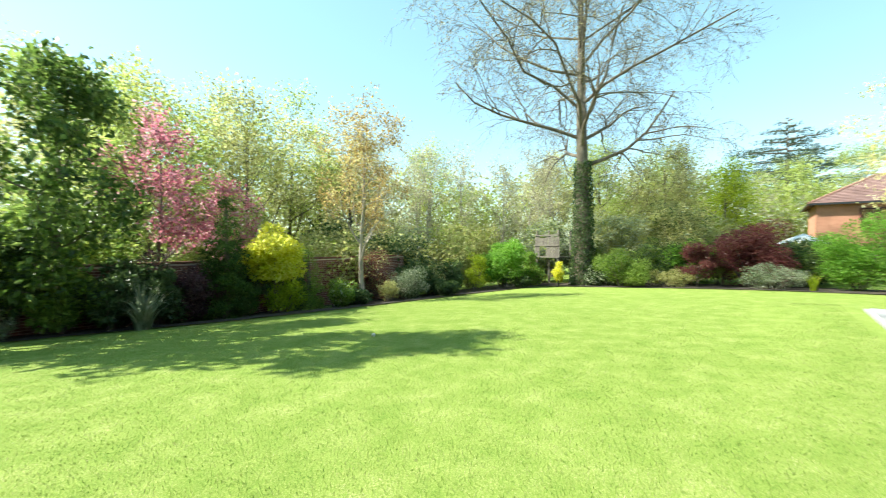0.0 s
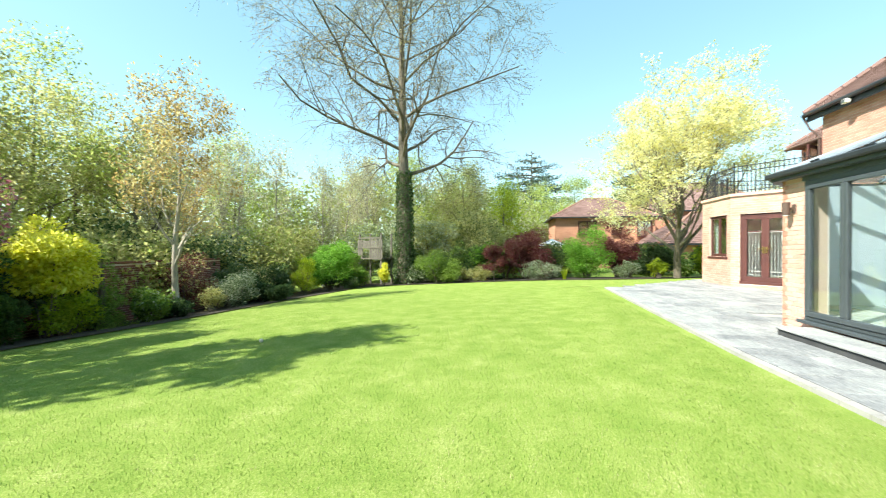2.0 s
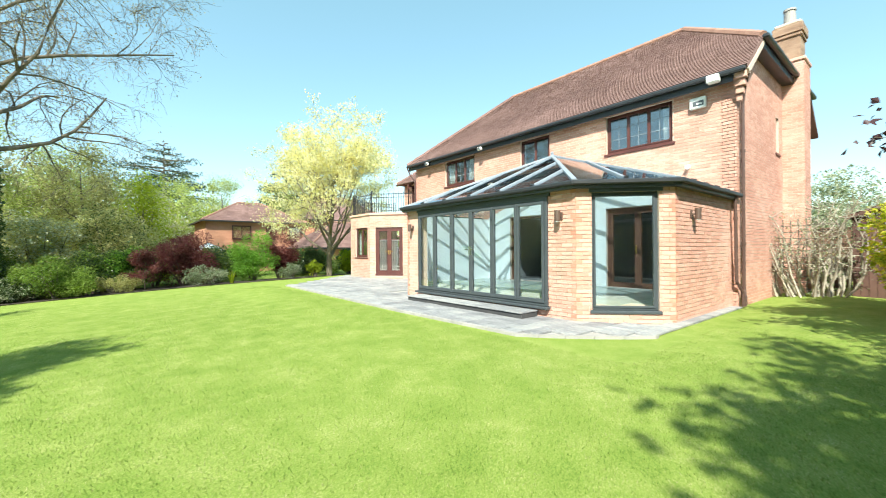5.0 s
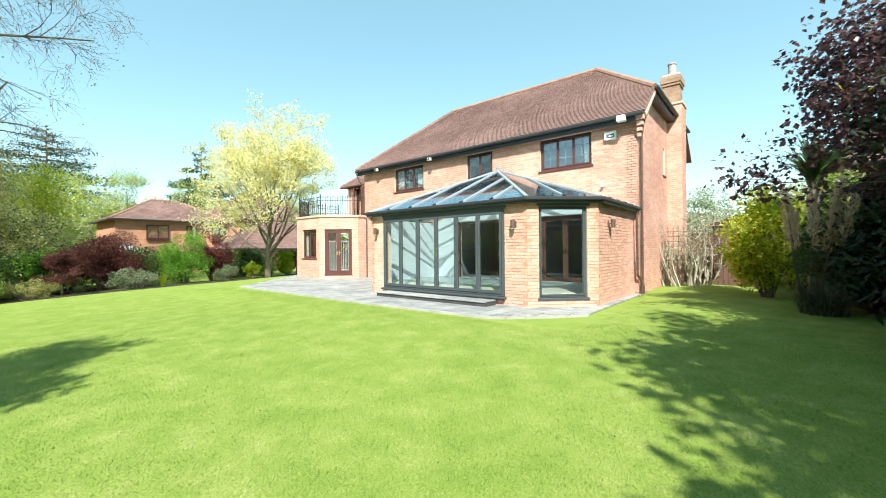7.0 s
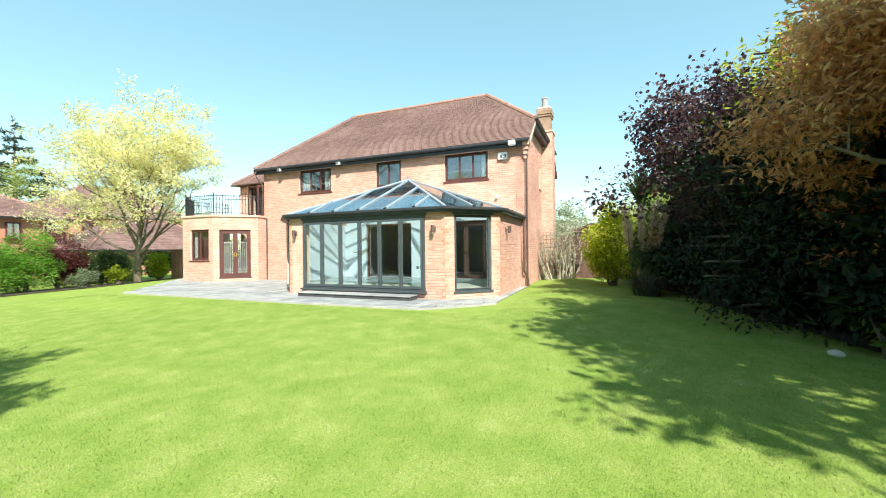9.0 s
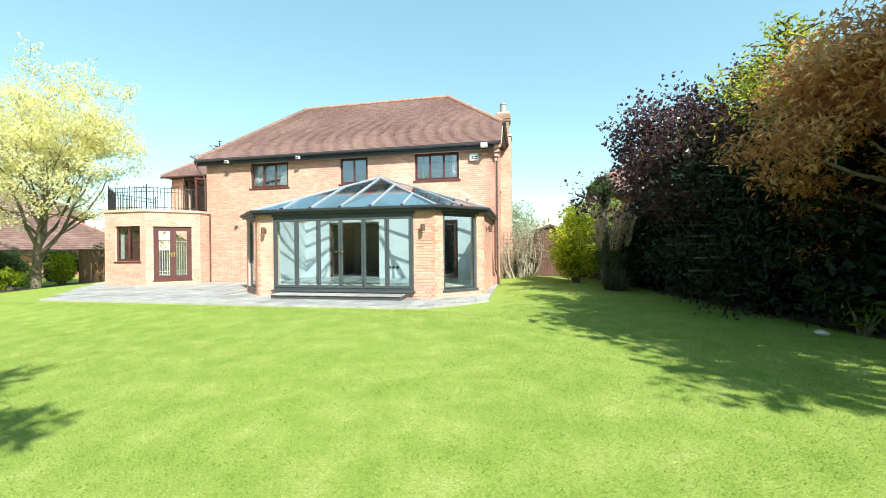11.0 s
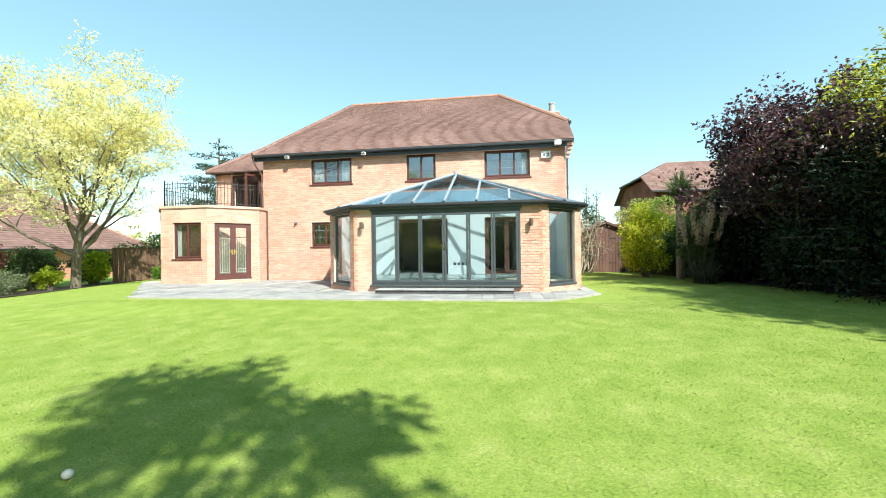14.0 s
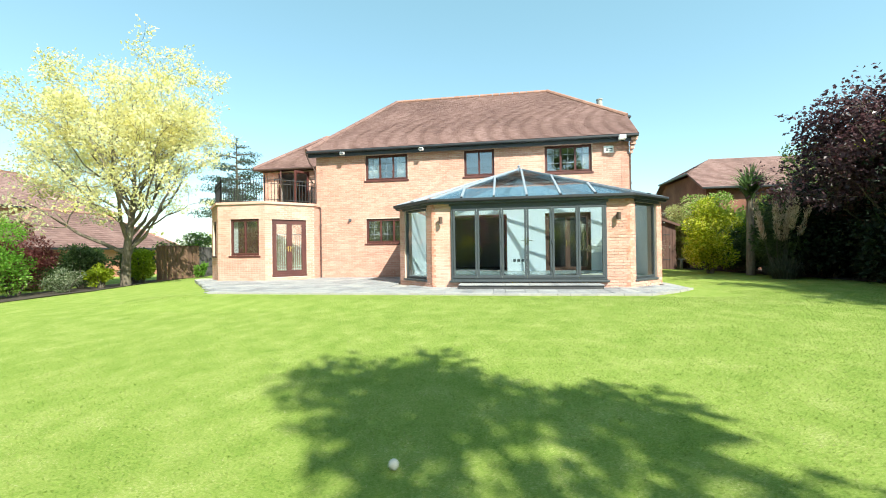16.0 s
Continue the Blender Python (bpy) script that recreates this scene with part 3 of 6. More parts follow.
for p, q in (((RX, YR1, RZ), (RX, YR0, RZ)), ((RX, YR0, RZ), (8.42, -0.87, 6.475)), ((RX, YR0, RZ), (14.42, -0.87, 6.475)), ((RX, YR1, RZ), (E0, 12.0, 5.4))):
    ridge_line(house, p, q, M["tile"] if q[1] > 11 else None)
part("fascia", boxes((7.1, 7.14, -0.6, 11.95, 5.14, 5.36), (7.14, 7.35, -0.6, 11.95, 5.28, 5.32)), M["black"], house)
part("gutter", boxes((6.97, 7.1, -0.85, 12.0, 5.28, 5.38), bevel=0.03), M["black"], house)
part("gutter", boxes((8.3, 14.5, -1.0, -0.86, 6.36, 6.47), bevel=0.03), M["black"], house, "gutter of the half hip")
part("soffit", boxes((8.45, 14.3, -0.86, -0.6, 6.2, 6.36)), M["black"], house)
for s in range(4):
    part("corbel_brick", boxes((7.12 + 0.05 * s, 7.35, -0.84 + 0.04 * s, -0.62, 5.18 - 0.15 * s, 5.31 - 0.15 * s), bevel=0.006), M["brick"], house)
bm = bmesh.new()
prism(bm, [(7.12, -0.88, 5.34), (8.5, -0.88, 6.42), (8.5, -0.88, 6.3), (7.2, -0.88, 5.24)], (0, 0.05, 0))
part("verge_board", bm, M["mortar"], house)


def chimney():
    c = thing("chimney", "", "")
    c.parent = house
    part("stack", boxes((11.75, 12.6, -1.08, -0.6, 0.15, 6.9)), M["mortar"], c)
    part("chimney_head", boxes((11.83, 12.52, -1.0, -0.45, 6.9, 7.95)), M["stack_brick"], c)
    part("shoulder", boxes((11.7, 12.65, -1.13, -0.5, 6.83, 6.93), bevel=0.02), M["brick"], c)
    part("corbel", boxes((11.79, 12.56, -1.04, -0.41, 7.6, 7.7), (11.76, 12.59, -1.07, -0.38, 7.7, 7.95), bevel=0.01), M["stack_brick"], c)
    part("mortar_cap", boxes((11.8, 12.55, -1.03, -0.42, 7.95, 8.05), bevel=0.03), M["mortar"], c)
    part("chimney_pot", cyl(cyl(bmesh.new(), (12.17, -0.72, 8.04), (12.17, -0.72, 8.5), 0.16, 0.13, 14), (12.17, -0.72, 8.5), (12.17, -0.72, 8.56), 0.155, 0.15, 14), M["slab_edge"], c)


chimney()
brick_wall(house, "chimney_breast", (11.74, -1.09), (12.61, -1.09), 0.2, 6.8, [], 0.01)
brick_wall(house, "chimney_side", (11.74, -0.6), (11.74, -1.09), 0.2, 6.8, [], 0.01)

w = casement(house, (FX, 9.57), (FX, 7.80), 4.14, 5.18, 3)
casement(house, (FX, 5.52), (FX, 4.34), 4.14, 5.18, 2, bars=False)
casement(house, (FX, 2.43), (FX, 0.71), 4.14, 5.18, 3)
casement(house, (FX, 9.57), (FX, 7.80), 1.58, 2.58, 3)
casement(house, (10.95, -0.6), (11.3, -0.6), 4.15, 5.15, 1, bars=False)


def curtain(y0, y1, z0, z1, x=FX + 0.2):
    """A gathered net curtain hung inside a window."""
    ys = np.linspace(y0, y1, 40)
    vs = [(x + 0.02 * math.sin(i * 1.7), y, z) for i, y in enumerate(ys) for z in (z0, z1)]
    f = [(2 * i, 2 * i + 1, 2 * i + 3, 2 * i + 2) for i in range(39)]
    ob = arrays("curtain", vs, f, M["curtain"], None, smooth=True)
    md = ob.modifiers.new("thick", "SOLIDIFY")
    md.thickness = 0.004
    return tagged(ob, "white net curtain gathered inside an upstairs window", "curtain", "net curtains")


curtain(9.5, 9.05, 4.1, 5.2)
curtain(8.3, 7.85, 4.1, 5.2)
curtain(1.0, 0.75, 4.1, 5.2)

# balcony wing
brick_wall(house, "wall", (9.0, 15.2), (9.0, 11.7), 0.15, 5.05, [(0.8, 2.3, 3.27, 4.98)], 0.25, inside=M["white"])
brick_wall(house, "wall", (13.8, 15.2), (9.0, 15.2), 0.15, 5.05, [], 0.25)
part("floor_slab", boxes((9.25, 13.5, 11.7, 14.95, 3.0, 3.25)), M["dark_room"], house)
for bx in ((13.5, 13.8, 11.7, 15.2, 0.15, 5.05), (9.25, 13.5, 11.7, 14.95, 5.0, 5.04)):
    part("inner_wall", boxes(bx), M["dark_room"], house)
roof_slope(house, "wing_roof", [(8.7, 15.5, 5.15), (8.7, 11.9, 5.15), (11.35, 11.9, 7.23), (11.35, 13.1, 7.23)])
roof_slope(house, "wing_roof", [(14.0, 15.5, 5.15), (8.7, 15.5, 5.15), (11.35, 13.1, 7.23)])
part("wing_roof", prism(bmesh.new(), [(14.0, 11.9, 5.15), (14.0, 15.5, 5.15), (11.35, 13.1, 7.23), (11.35, 11.9, 7.23)], (-0.03, 0, -0.06)), M["tile"], house)
ridge_line(house, (11.35, 13.1, 7.23), (8.7, 15.5, 5.15), M["tile"])
ridge_line(house, (11.35, 13.1, 7.23), (11.35, 11.9, 7.23))
part("gutter", boxes((8.6, 8.72, 11.9, 15.5, 5.05, 5.14), bevel=0.03), M["brown_pipe"], house)


def leaf_door(parent, x, y, z0, z1, width, turn, name="balcony_door"):
    d = thing(name, "", "")
    d.parent = parent
    d.matrix_basis = pose(x, y, 0, 0, 0, turn)
    part("door_frame", boxes((0, width, 0, 0.05, z0, z0 + 0.22), (0, width, 0, 0.05, z1 - 0.1, z1), (0, 0.1, 0.001, 0.049, z0 + 0.22, z1 - 0.1), (width - 0.1, width, 0.001, 0.049, z0 + 0.22, z1 - 0.1), bevel=0.006), M["wood_red"], d)
    part("pane", boxes((0.1, width - 0.1, 0.02, 0.028, z0 + 0.22, z1 - 0.1)), M["glass"], d)
    h = part("handle", boxes((width - 0.08, width - 0.04, -0.012, 0, z0 + 0.95, z0 + 1.15), (width - 0.2, width - 0.05, -0.05, -0.03, z0 + 1.06, z0 + 1.08), (width - 0.07, width - 0.05, -0.05, 0, z0 + 1.06, z0 + 1.08)), M["brass"], d)
    return d


leaf_door(house, 8.98, 14.38, 3.28, 4.96, 0.72, 215)
leaf_door(house, 8.98, 12.92, 3.28, 4.96, 0.72, 150)
part("door_frame", boxes((8.96, 9.06, 14.34, 14.4, 3.27, 4.98), (8.96, 9.06, 12.9, 12.96, 3.27, 4.98), (8.97, 9.05, 12.96, 14.34, 4.92, 4.98)), M["wood_red"], house)

# bay with the balcony on it
BAY = [(9.0, 16.25), (6.95, 16.25), (5.6, 14.9), (5.6, 12.93), (6.85, 11.6), (FX, 11.6)]
holes = {1: [(0.35, 1.4, 1.16, 2.56)], 2: [(0.51, 1.72, 1.16, 2.56)], 3: [(0.25, 1.53, 0.32, 2.54)]}
for i, (p, q) in enumerate(zip(BAY, BAY[1:])):
    brick_wall(house, "bay_wall", p, q, 0.15, 3.12, holes.get(i, []), 0.22, inside=M["white"], single=(0, 3, 0.2, 2.0) if i == 2 else None)


def along(p, q, u):
    v = (Vector(q) - Vector(p)).normalized()
    return tuple(Vector(p) + v * u)


casement(house, along(BAY[1], BAY[2], 0.35), along(BAY[1], BAY[2], 1.4), 1.16, 2.56, 2, bars=False)
casement(house, along(BAY[2], BAY[3], 0.51), along(BAY[2], BAY[3], 1.72), 1.16, 2.56, 2, bars=False)
off = [Vector((0, 0.06, 0)), Vector((-0.04, 0.06, 0)), Vector((-0.06, 0.03, 0)), Vector((-0.06, -0.03, 0)), Vector((-0.03, -0.06, 0)), Vector((0, -0.06, 0))]
top = [Vector((*p, 3.12)) + o for p, o in zip(BAY, off)]
part("coping", prism(bmesh.new(), [tuple(p) for p in top], (0, 0, 0.09)), M["brick"], house, "flat balcony deck with brick-coloured coping")
part("floor_slab", prism(bmesh.new(), [(*p, 0.15) for p in [(8.9, 16.0), (7.05, 16.0), (5.85, 14.8), (5.85, 13.0), (6.95, 11.85), (7.3, 11.85), (9.0, 11.85)]], (0, 0, 0.15)), M["dark_room"], house)


def french_doors():
    p, q = BAY[3], BAY[4]
    a, b = along(p, q, 0.25), along(p, q, 1.53)
    way = (Vector(b) - Vector(a)).normalized()
    d = thing("french_doors", "", "")
    d.parent = house
    d.matrix_basis = Matrix.Translation((a[0] + way.y * -0.05, a[1] + way.x * 0.05, 0)) @ Matrix.Rotation(math.atan2(way.y, way.x), 4, "Z")
    part("door_frame", boxes((0, 1.28, 0, 0.08, 2.46, 2.54), (0, 0.07, 0.001, 0.08, 0.4, 2.46), (1.21, 1.28, 0.001, 0.08, 0.4, 2.46), (-0.02, 1.3, -0.06, 0.08, 0.32, 0.4), bevel=0.006), M["wood_red"], d)
    for x0, x1, hx in ((0.07, 0.64, 0.6), (0.64, 1.21, 0.68)):
        part("door_leaf", boxes((x0, x1, -0.012, 0.04, 0.4, 0.56), (x0, x1, -0.012, 0.04, 2.36, 2.46), (x0, x0 + 0.1, -0.01, 0.038, 0.56, 2.36), (x1 - 0.1, x1, -0.01, 0.038, 0.56, 2.36), (x0 + 0.1, x1 - 0.1, 0.0, 0.02, 1.96, 1.99), bevel=0.005), M["wood_red"], d)
        part("pane", boxes((x0 + 0.1, x1 - 0.1, 0.012, 0.018, 0.56, 2.36)), M["glass"], d)
        part("door_handle", boxes((hx - 0.02, hx + 0.02, -0.03, -0.012, 1.3, 1.5), (hx - (0.14 if hx < 0.64 else 0.0), hx + (0.0 if hx < 0.64 else 0.14), -0.07, -0.05, 1.42, 1.445), (hx - 0.012, hx + 0.012, -0.07, -0.012, 1.42, 1.445)), M["brass"], d)
        for k in range(5):
            xx = x0 + 0.125 + k * 0.08
            part("grille_bar", cyl(bmesh.new(), (xx, 0.12, 0.45), (xx, 0.12, 2.0), 0.009, n=6), M["plastic"], d)
        for zz in (0.6, 0.72, 1.95):
            part("grille_rail", boxes((x0 + 0.08, x1 - 0.08, 0.112, 0.128, zz, zz + 0.016)), M["plastic"], d)


french_doors()


def blinds(p, q, z0, z1, n):
    b = thing("vertical_blind", "brown vertical slat blind inside the bay window", "blind", (0, 0, 0), "bay blinds")
    way = (Vector(q) - Vector(p)).normalized()
    inn = Vector((-way.y, way.x))
    ang = math.degrees(math.atan2(way.y, way.x))
    for i in range(n):
        c = Vector(p).lerp(Vector(q), (i + 0.5) / n) + inn * 0.25
        s = part("slat", boxes((-0.05, 0.05, -0.002, 0.002, z0, z1)), M["curtain"] if i < 2 else M["oak"], b)
        s.matrix_basis = pose(c.x, c.y, 0, 0, 0, ang + 50)
    r = part("rail", boxes((0, (Vector(q) - Vector(p)).length, -0.02, 0.02, z1, z1 + 0.05)), M["plastic"], b)
    c = Vector(p) + inn * 0.25
    r.matrix_basis = pose(c.x, c.y, 0, 0, 0, ang)


blinds(along(BAY[2], BAY[3], 0.5), along(BAY[2], BAY[3], 1.73), 1.05, 2.58, 13)


def railing():
    r = thing("balcony_railing", "black wrought-iron balcony railing with spear-topped bars", "railing")
    pts = [Vector((*p, 3.21)) for p in [(8.95, 16.1), (7.0, 16.1), (5.72, 14.85), (5.72, 13.0), (6.92, 11.72), (7.28, 11.72)]]
    for p, q in zip(pts, pts[1:]):
        for z in (0.1, 0.72, 0.88):
            part("rail", rod(bmesh.new(), p + Vector((0, 0, z)), q + Vector((0, 0, z)), 0.035, 0.02), M["iron"], r)
        n = max(3, int((q - p).length / 0.115))
        for i in range(n + 1):
            c = p.lerp(q, i / n)
            post = i in (0, n)
            bm = cyl(bmesh.new(), c, c + Vector((0, 0, 1.02 if post else 0.9)), 0.024 if post else 0.012, n=6)
            if not post and i % 2:
                cyl(bm, c + Vector((0, 0, 0.9)), c + Vector((0, 0, 1.0)), 0.016, 0.001, 6)
            part("post" if post else "baluster", bm, M["iron"], r)


railing()


def wall_lamp(at, face, label="brown conical wall lamp on the brickwork"):
    """An up-and-down wall lamp; face: degrees by which its back plate is turned."""
    l = thing("wall_lamp", label, "lamp", at, "wall lamps", turn=face)
    part("back_plate", boxes((-0.04, 0.04, -0.02, 0, -0.07, 0.07), bevel=0.006), M["lamp_brown"], l)
    part("arm", boxes((-0.015, 0.015, -0.09, -0.02, -0.015, 0.015)), M["lamp_brown"], l)
    bm = cyl(bmesh.new(), (0, -0.12, -0.1), (0, -0.12, 0.1), 0.05, 0.055, 14)
    part("shade", bm, M["lamp_brown"], l)
    part("lens", cyl(bmesh.new(), (0, -0.12, -0.112), (0, -0.12, -0.1), 0.042, n=14), M["plastic"], l)


# ---- conservatory ----
cons = thing("conservatory", "brick and grey aluminium conservatory with blue glass roof", "conservatory")
A, B, C, D = (3.05, 6.05), (3.05, 0.70), (4.2, -0.5), (FX - 0.004, -0.5)
A2, D2 = (4.2, 7.3), (FX - 0.004, 7.3)
brick_wall(cons, "wall", A, B, 0.1, 2.6, [(0.55, 4.76, 0.36, 2.5)], 0.26, inside=M["white"], single=(4.0, 5.4, 0.1, 2.6))
brick_wall(cons, "wall", B, C, 0.1, 2.6, [(0.27, 1.40, 0.36, 2.5)], 0.26, inside=M["white"], single=(0, 1.7, 0.1, 2.6))
brick_wall(cons, "wall", C, D, 0.1, 2.6, [], 0.26, inside=M["white"], single=(0, 1.9, 0.1, 2.6))
brick_wall(cons, "wall", A2, A, 0.1, 2.6, [(0.27, 1.42, 0.36, 2.5)], 0.26, inside=M["white"], single=(0, 1.7, 0.1, 2.6))
brick_wall(cons, "wall", D2, A2, 0.1, 2.6, [], 0.26, inside=M["white"])


def angle_bricks(prev, corner, nxt):
    """Redder angle bricks, one a course, round a blunt corner of the wall."""
    c = Vector(corner)
    w1, w2 = (c - Vector(prev)).normalized(), (Vector(nxt) - c).normalized()
    o1, o2 = Vector((w1.y, -w1.x)), Vector((w2.y, -w2.x))
    bis = (o1 + o2).normalized()
    meshes = []
    for a, b in ((0.105, 0.055), (0.055, 0.105)):
        pts = [c - w1 * a + o1 * 0.012, c + bis * 0.013, c + w2 * b + o2 * 0.012, c - bis * 0.03]
        me = bpy.data.meshes.new("angle_brick")
        bm = prism(bmesh.new(), [(p.x, p.y, 0) for p in pts], (0, 0, 0.066))
        bmesh.ops.recalc_face_normals(bm, faces=bm.faces[:])
        bm.to_mesh(me)
        bm.free()
        me.materials.append(M["angle_brick"])
        meshes.append(me)
    for i in range(33):
        ob = new("angle_brick", meshes[i % 2])
        ob.parent = cons
        ob.matrix_basis = Matrix.Translation((0, 0, 0.1 + i * 0.075))


for p, q, r in ((A, B, C), (B, C, D), (A2, A, B)):
    angle_bricks(p, q, r)
fl = part("floor", prism(bmesh.new(), [(*p, 0.12) for p in [(3.2, 5.9), (3.2, 0.85), (4.3, -0.25), (FX - 0.01, -0.25), (FX - 0.01, 7.05), (4.3, 7.05)]], (0, 0, 0.30)), M["mortar"], cons)
for i in range(7):
    for j in range(12):
        x, y = 3.35 + i * 0.565, -0.2 + j * 0.602
        if (x < 4.35 and (y < 0.75 - (x - 3.25) or y + 0.6 > 6.0 + (x - 3.25))) :
            continue
        part("floor_tile", boxes((x + 0.002, x + 0.561, y + 0.002, y + 0.598, 0.42, 0.43)), M["floor_tile"], fl)
# white plaster on the house wall inside
pl = [(7.33, 7.348, -0.24, 0.78, 0.43, 2.62), (7.33, 7.348, 2.45, 3.89, 0.43, 2.62), (7.33, 7.348, 6.0, 7.04, 0.43, 2.62)]
pl = [(7.322, 7.338, a, b, c, d) for _, _, a, b, c, d in pl]
part("plaster", boxes(*pl), M["white"], cons)
part("plaster", prism(bmesh.new(), [(7.338, -0.24, 2.62), (7.338, 7.04, 2.62), (7.338, 7.04, 2.64), (7.338, 3.45, 3.97), (7.338, -0.24, 2.64)], (-0.016, 0, 0)), M["white"], cons)


def bifold():
    """Six folding glass leaves in an aluminium frame on a brick plinth."""
    d = thing("bifold_door", "", "")
    d.parent = cons
    d.matrix_basis = pose(3.0, 5.5, 0, 0, 0, -90)
    W, z0, z1 = 4.21, 0.40, 2.5
    part("door_frame", boxes((0, W, 0, 0.1, z1 - 0.09, z1), (0, W, 0, 0.1, z0, z0 + 0.06), (0, 0.06, 0.002, 0.098, z0 + 0.06, z1 - 0.09), (W - 0.06, W, 0.002, 0.098, z0 + 0.06, z1 - 0.09), bevel=0.006), M["alu"], d)
    part("sill", boxes((-0.05, W + 0.05, -0.08, 0.08, z0 - 0.05, z0 - 0.002), bevel=0.008), M["alu"], d)
    n = 6
    s = (W - 0.12) / n
    for i in range(n):
        x0, x1 = 0.06 + i * s + 0.004, 0.06 + (i + 1) * s - 0.004
        t, g = 0.075, 0.055
        leaf = part("door_leaf", boxes((x0, x1, -0.02, 0.05, z0 + 0.06, z0 + 0.06 + t), (x0, x1, -0.02, 0.05, z1 - 0.09 - g, z1 - 0.09), (x0, x0 + g, -0.018, 0.048, z0 + 0.06 + t, z1 - 0.09 - g), (x1 - g, x1, -0.018, 0.048, z0 + 0.06 + t, z1 - 0.09 - g), bevel=0.006), M["alu"], d)
        part("pane", boxes((x0 + g, x1 - g, 0.01, 0.03, z0 + 0.06 + t, z1 - 0.09 - g)), M["glass"], leaf)
        if i in (1, 3):
            for zz in (z0 + 0.25, z0 + 1.0, z1 - 0.35):
                part("hinge", boxes((x1 - 0.012, x1 + 0.02, -0.045, -0.02, zz, zz + 0.1), bevel=0.005), M["alu"], leaf)
        if i in (2, 3):
            hx = x1 - 0.028 if i == 2 else x0 + 0.028
            part("handle", boxes((hx - 0.015, hx + 0.015, -0.03, -0.018, 1.36, 1.58), (hx - 0.011, hx + 0.011, -0.07, -0.03, 1.48, 1.50), (hx - 0.12 if i == 2 else hx, hx if i == 2 else hx + 0.12, -0.072, -0.052, 1.48, 1.50), bevel=0.003), M["chrome"], leaf)


bifold()


def big_pane(p, q, u0, u1):
    a, b = along(p, q, u0), along(p, q, u1)
    w = casement(cons, a, b, 0.40, 2.5, 1, mats=("alu", "glass"), inset=0.05, bars=False, sill=False, frame_w=0.04, deep=0.09)
    way = (Vector(q) - Vector(p)).normalized()
    part("window_sill", boxes((-0.04, (Vector(b) - Vector(a)).length + 0.04, -0.09, 0.06, 0.345, 0.398), bevel=0.008), M["alu"], w)


big_pane(B, C, 0.27, 1.40)
big_pane(A2, A, 0.27, 1.42)
ev = [(FX - 0.005, 7.37), (4.17, 7.37), (2.95, 6.08), (2.95, 0.67), (4.17, -0.57), (FX - 0.005, -0.57)]
EZ, AZ = 2.70, 4.12
P, Q = Vector((6.24, 3.45, AZ)), Vector((FX - 0.005, 3.45, AZ))
V = [Vector((*p, EZ)) for p in ev]
for a_, b_, u0, u1 in ((A, B, 0.5, 4.81), (B, C, 0.22, 1.45), (A2, A, 0.22, 1.47)):
    way = (Vector(b_) - Vector(a_)).normalized()
    p, q = (Vector((*along(a_, b_, u), 2.572)) + Vector((way.y, -way.x, 0)) * 0.03 for u in (u0, u1))
    part("head_panel", rod(bmesh.new(), p, q, 0.045, 0.15), M["alu"], cons)
for p, q in zip(V, V[1:]):
    d = (q - p).normalized() * 0.03
    part("eaves_beam", rod(bmesh.new(), p - Vector((0, 0, 0.09)) - d, q - Vector((0, 0, 0.09)) + d, 0.12, 0.1), M["alu"], cons)
    out = Vector((d.y, -d.x, 0)).normalized()
    bm = bmesh.new()
    rod(bm, p + out * 0.085 - d * 2 - Vector((0, 0, 0.045)), q + out * 0.085 + d * 2 - Vector((0, 0, 0.045)), 0.1, 0.085)
    bmesh.ops.bevel(bm, geom=bm.edges[:], offset=0.02, segments=1, affect="EDGES")
    part("gutter", bm, M["black"], cons)
roof = part("roof_frame", rod(rod(rod(rod(rod(bmesh.new(), V[1], P, 0.09, 0.07), V[2], P, 0.09, 0.07), V[3], P, 0.09, 0.07), V[4], P, 0.09, 0.07), P, Q, 0.12, 0.1), M["alu_light"], cons)


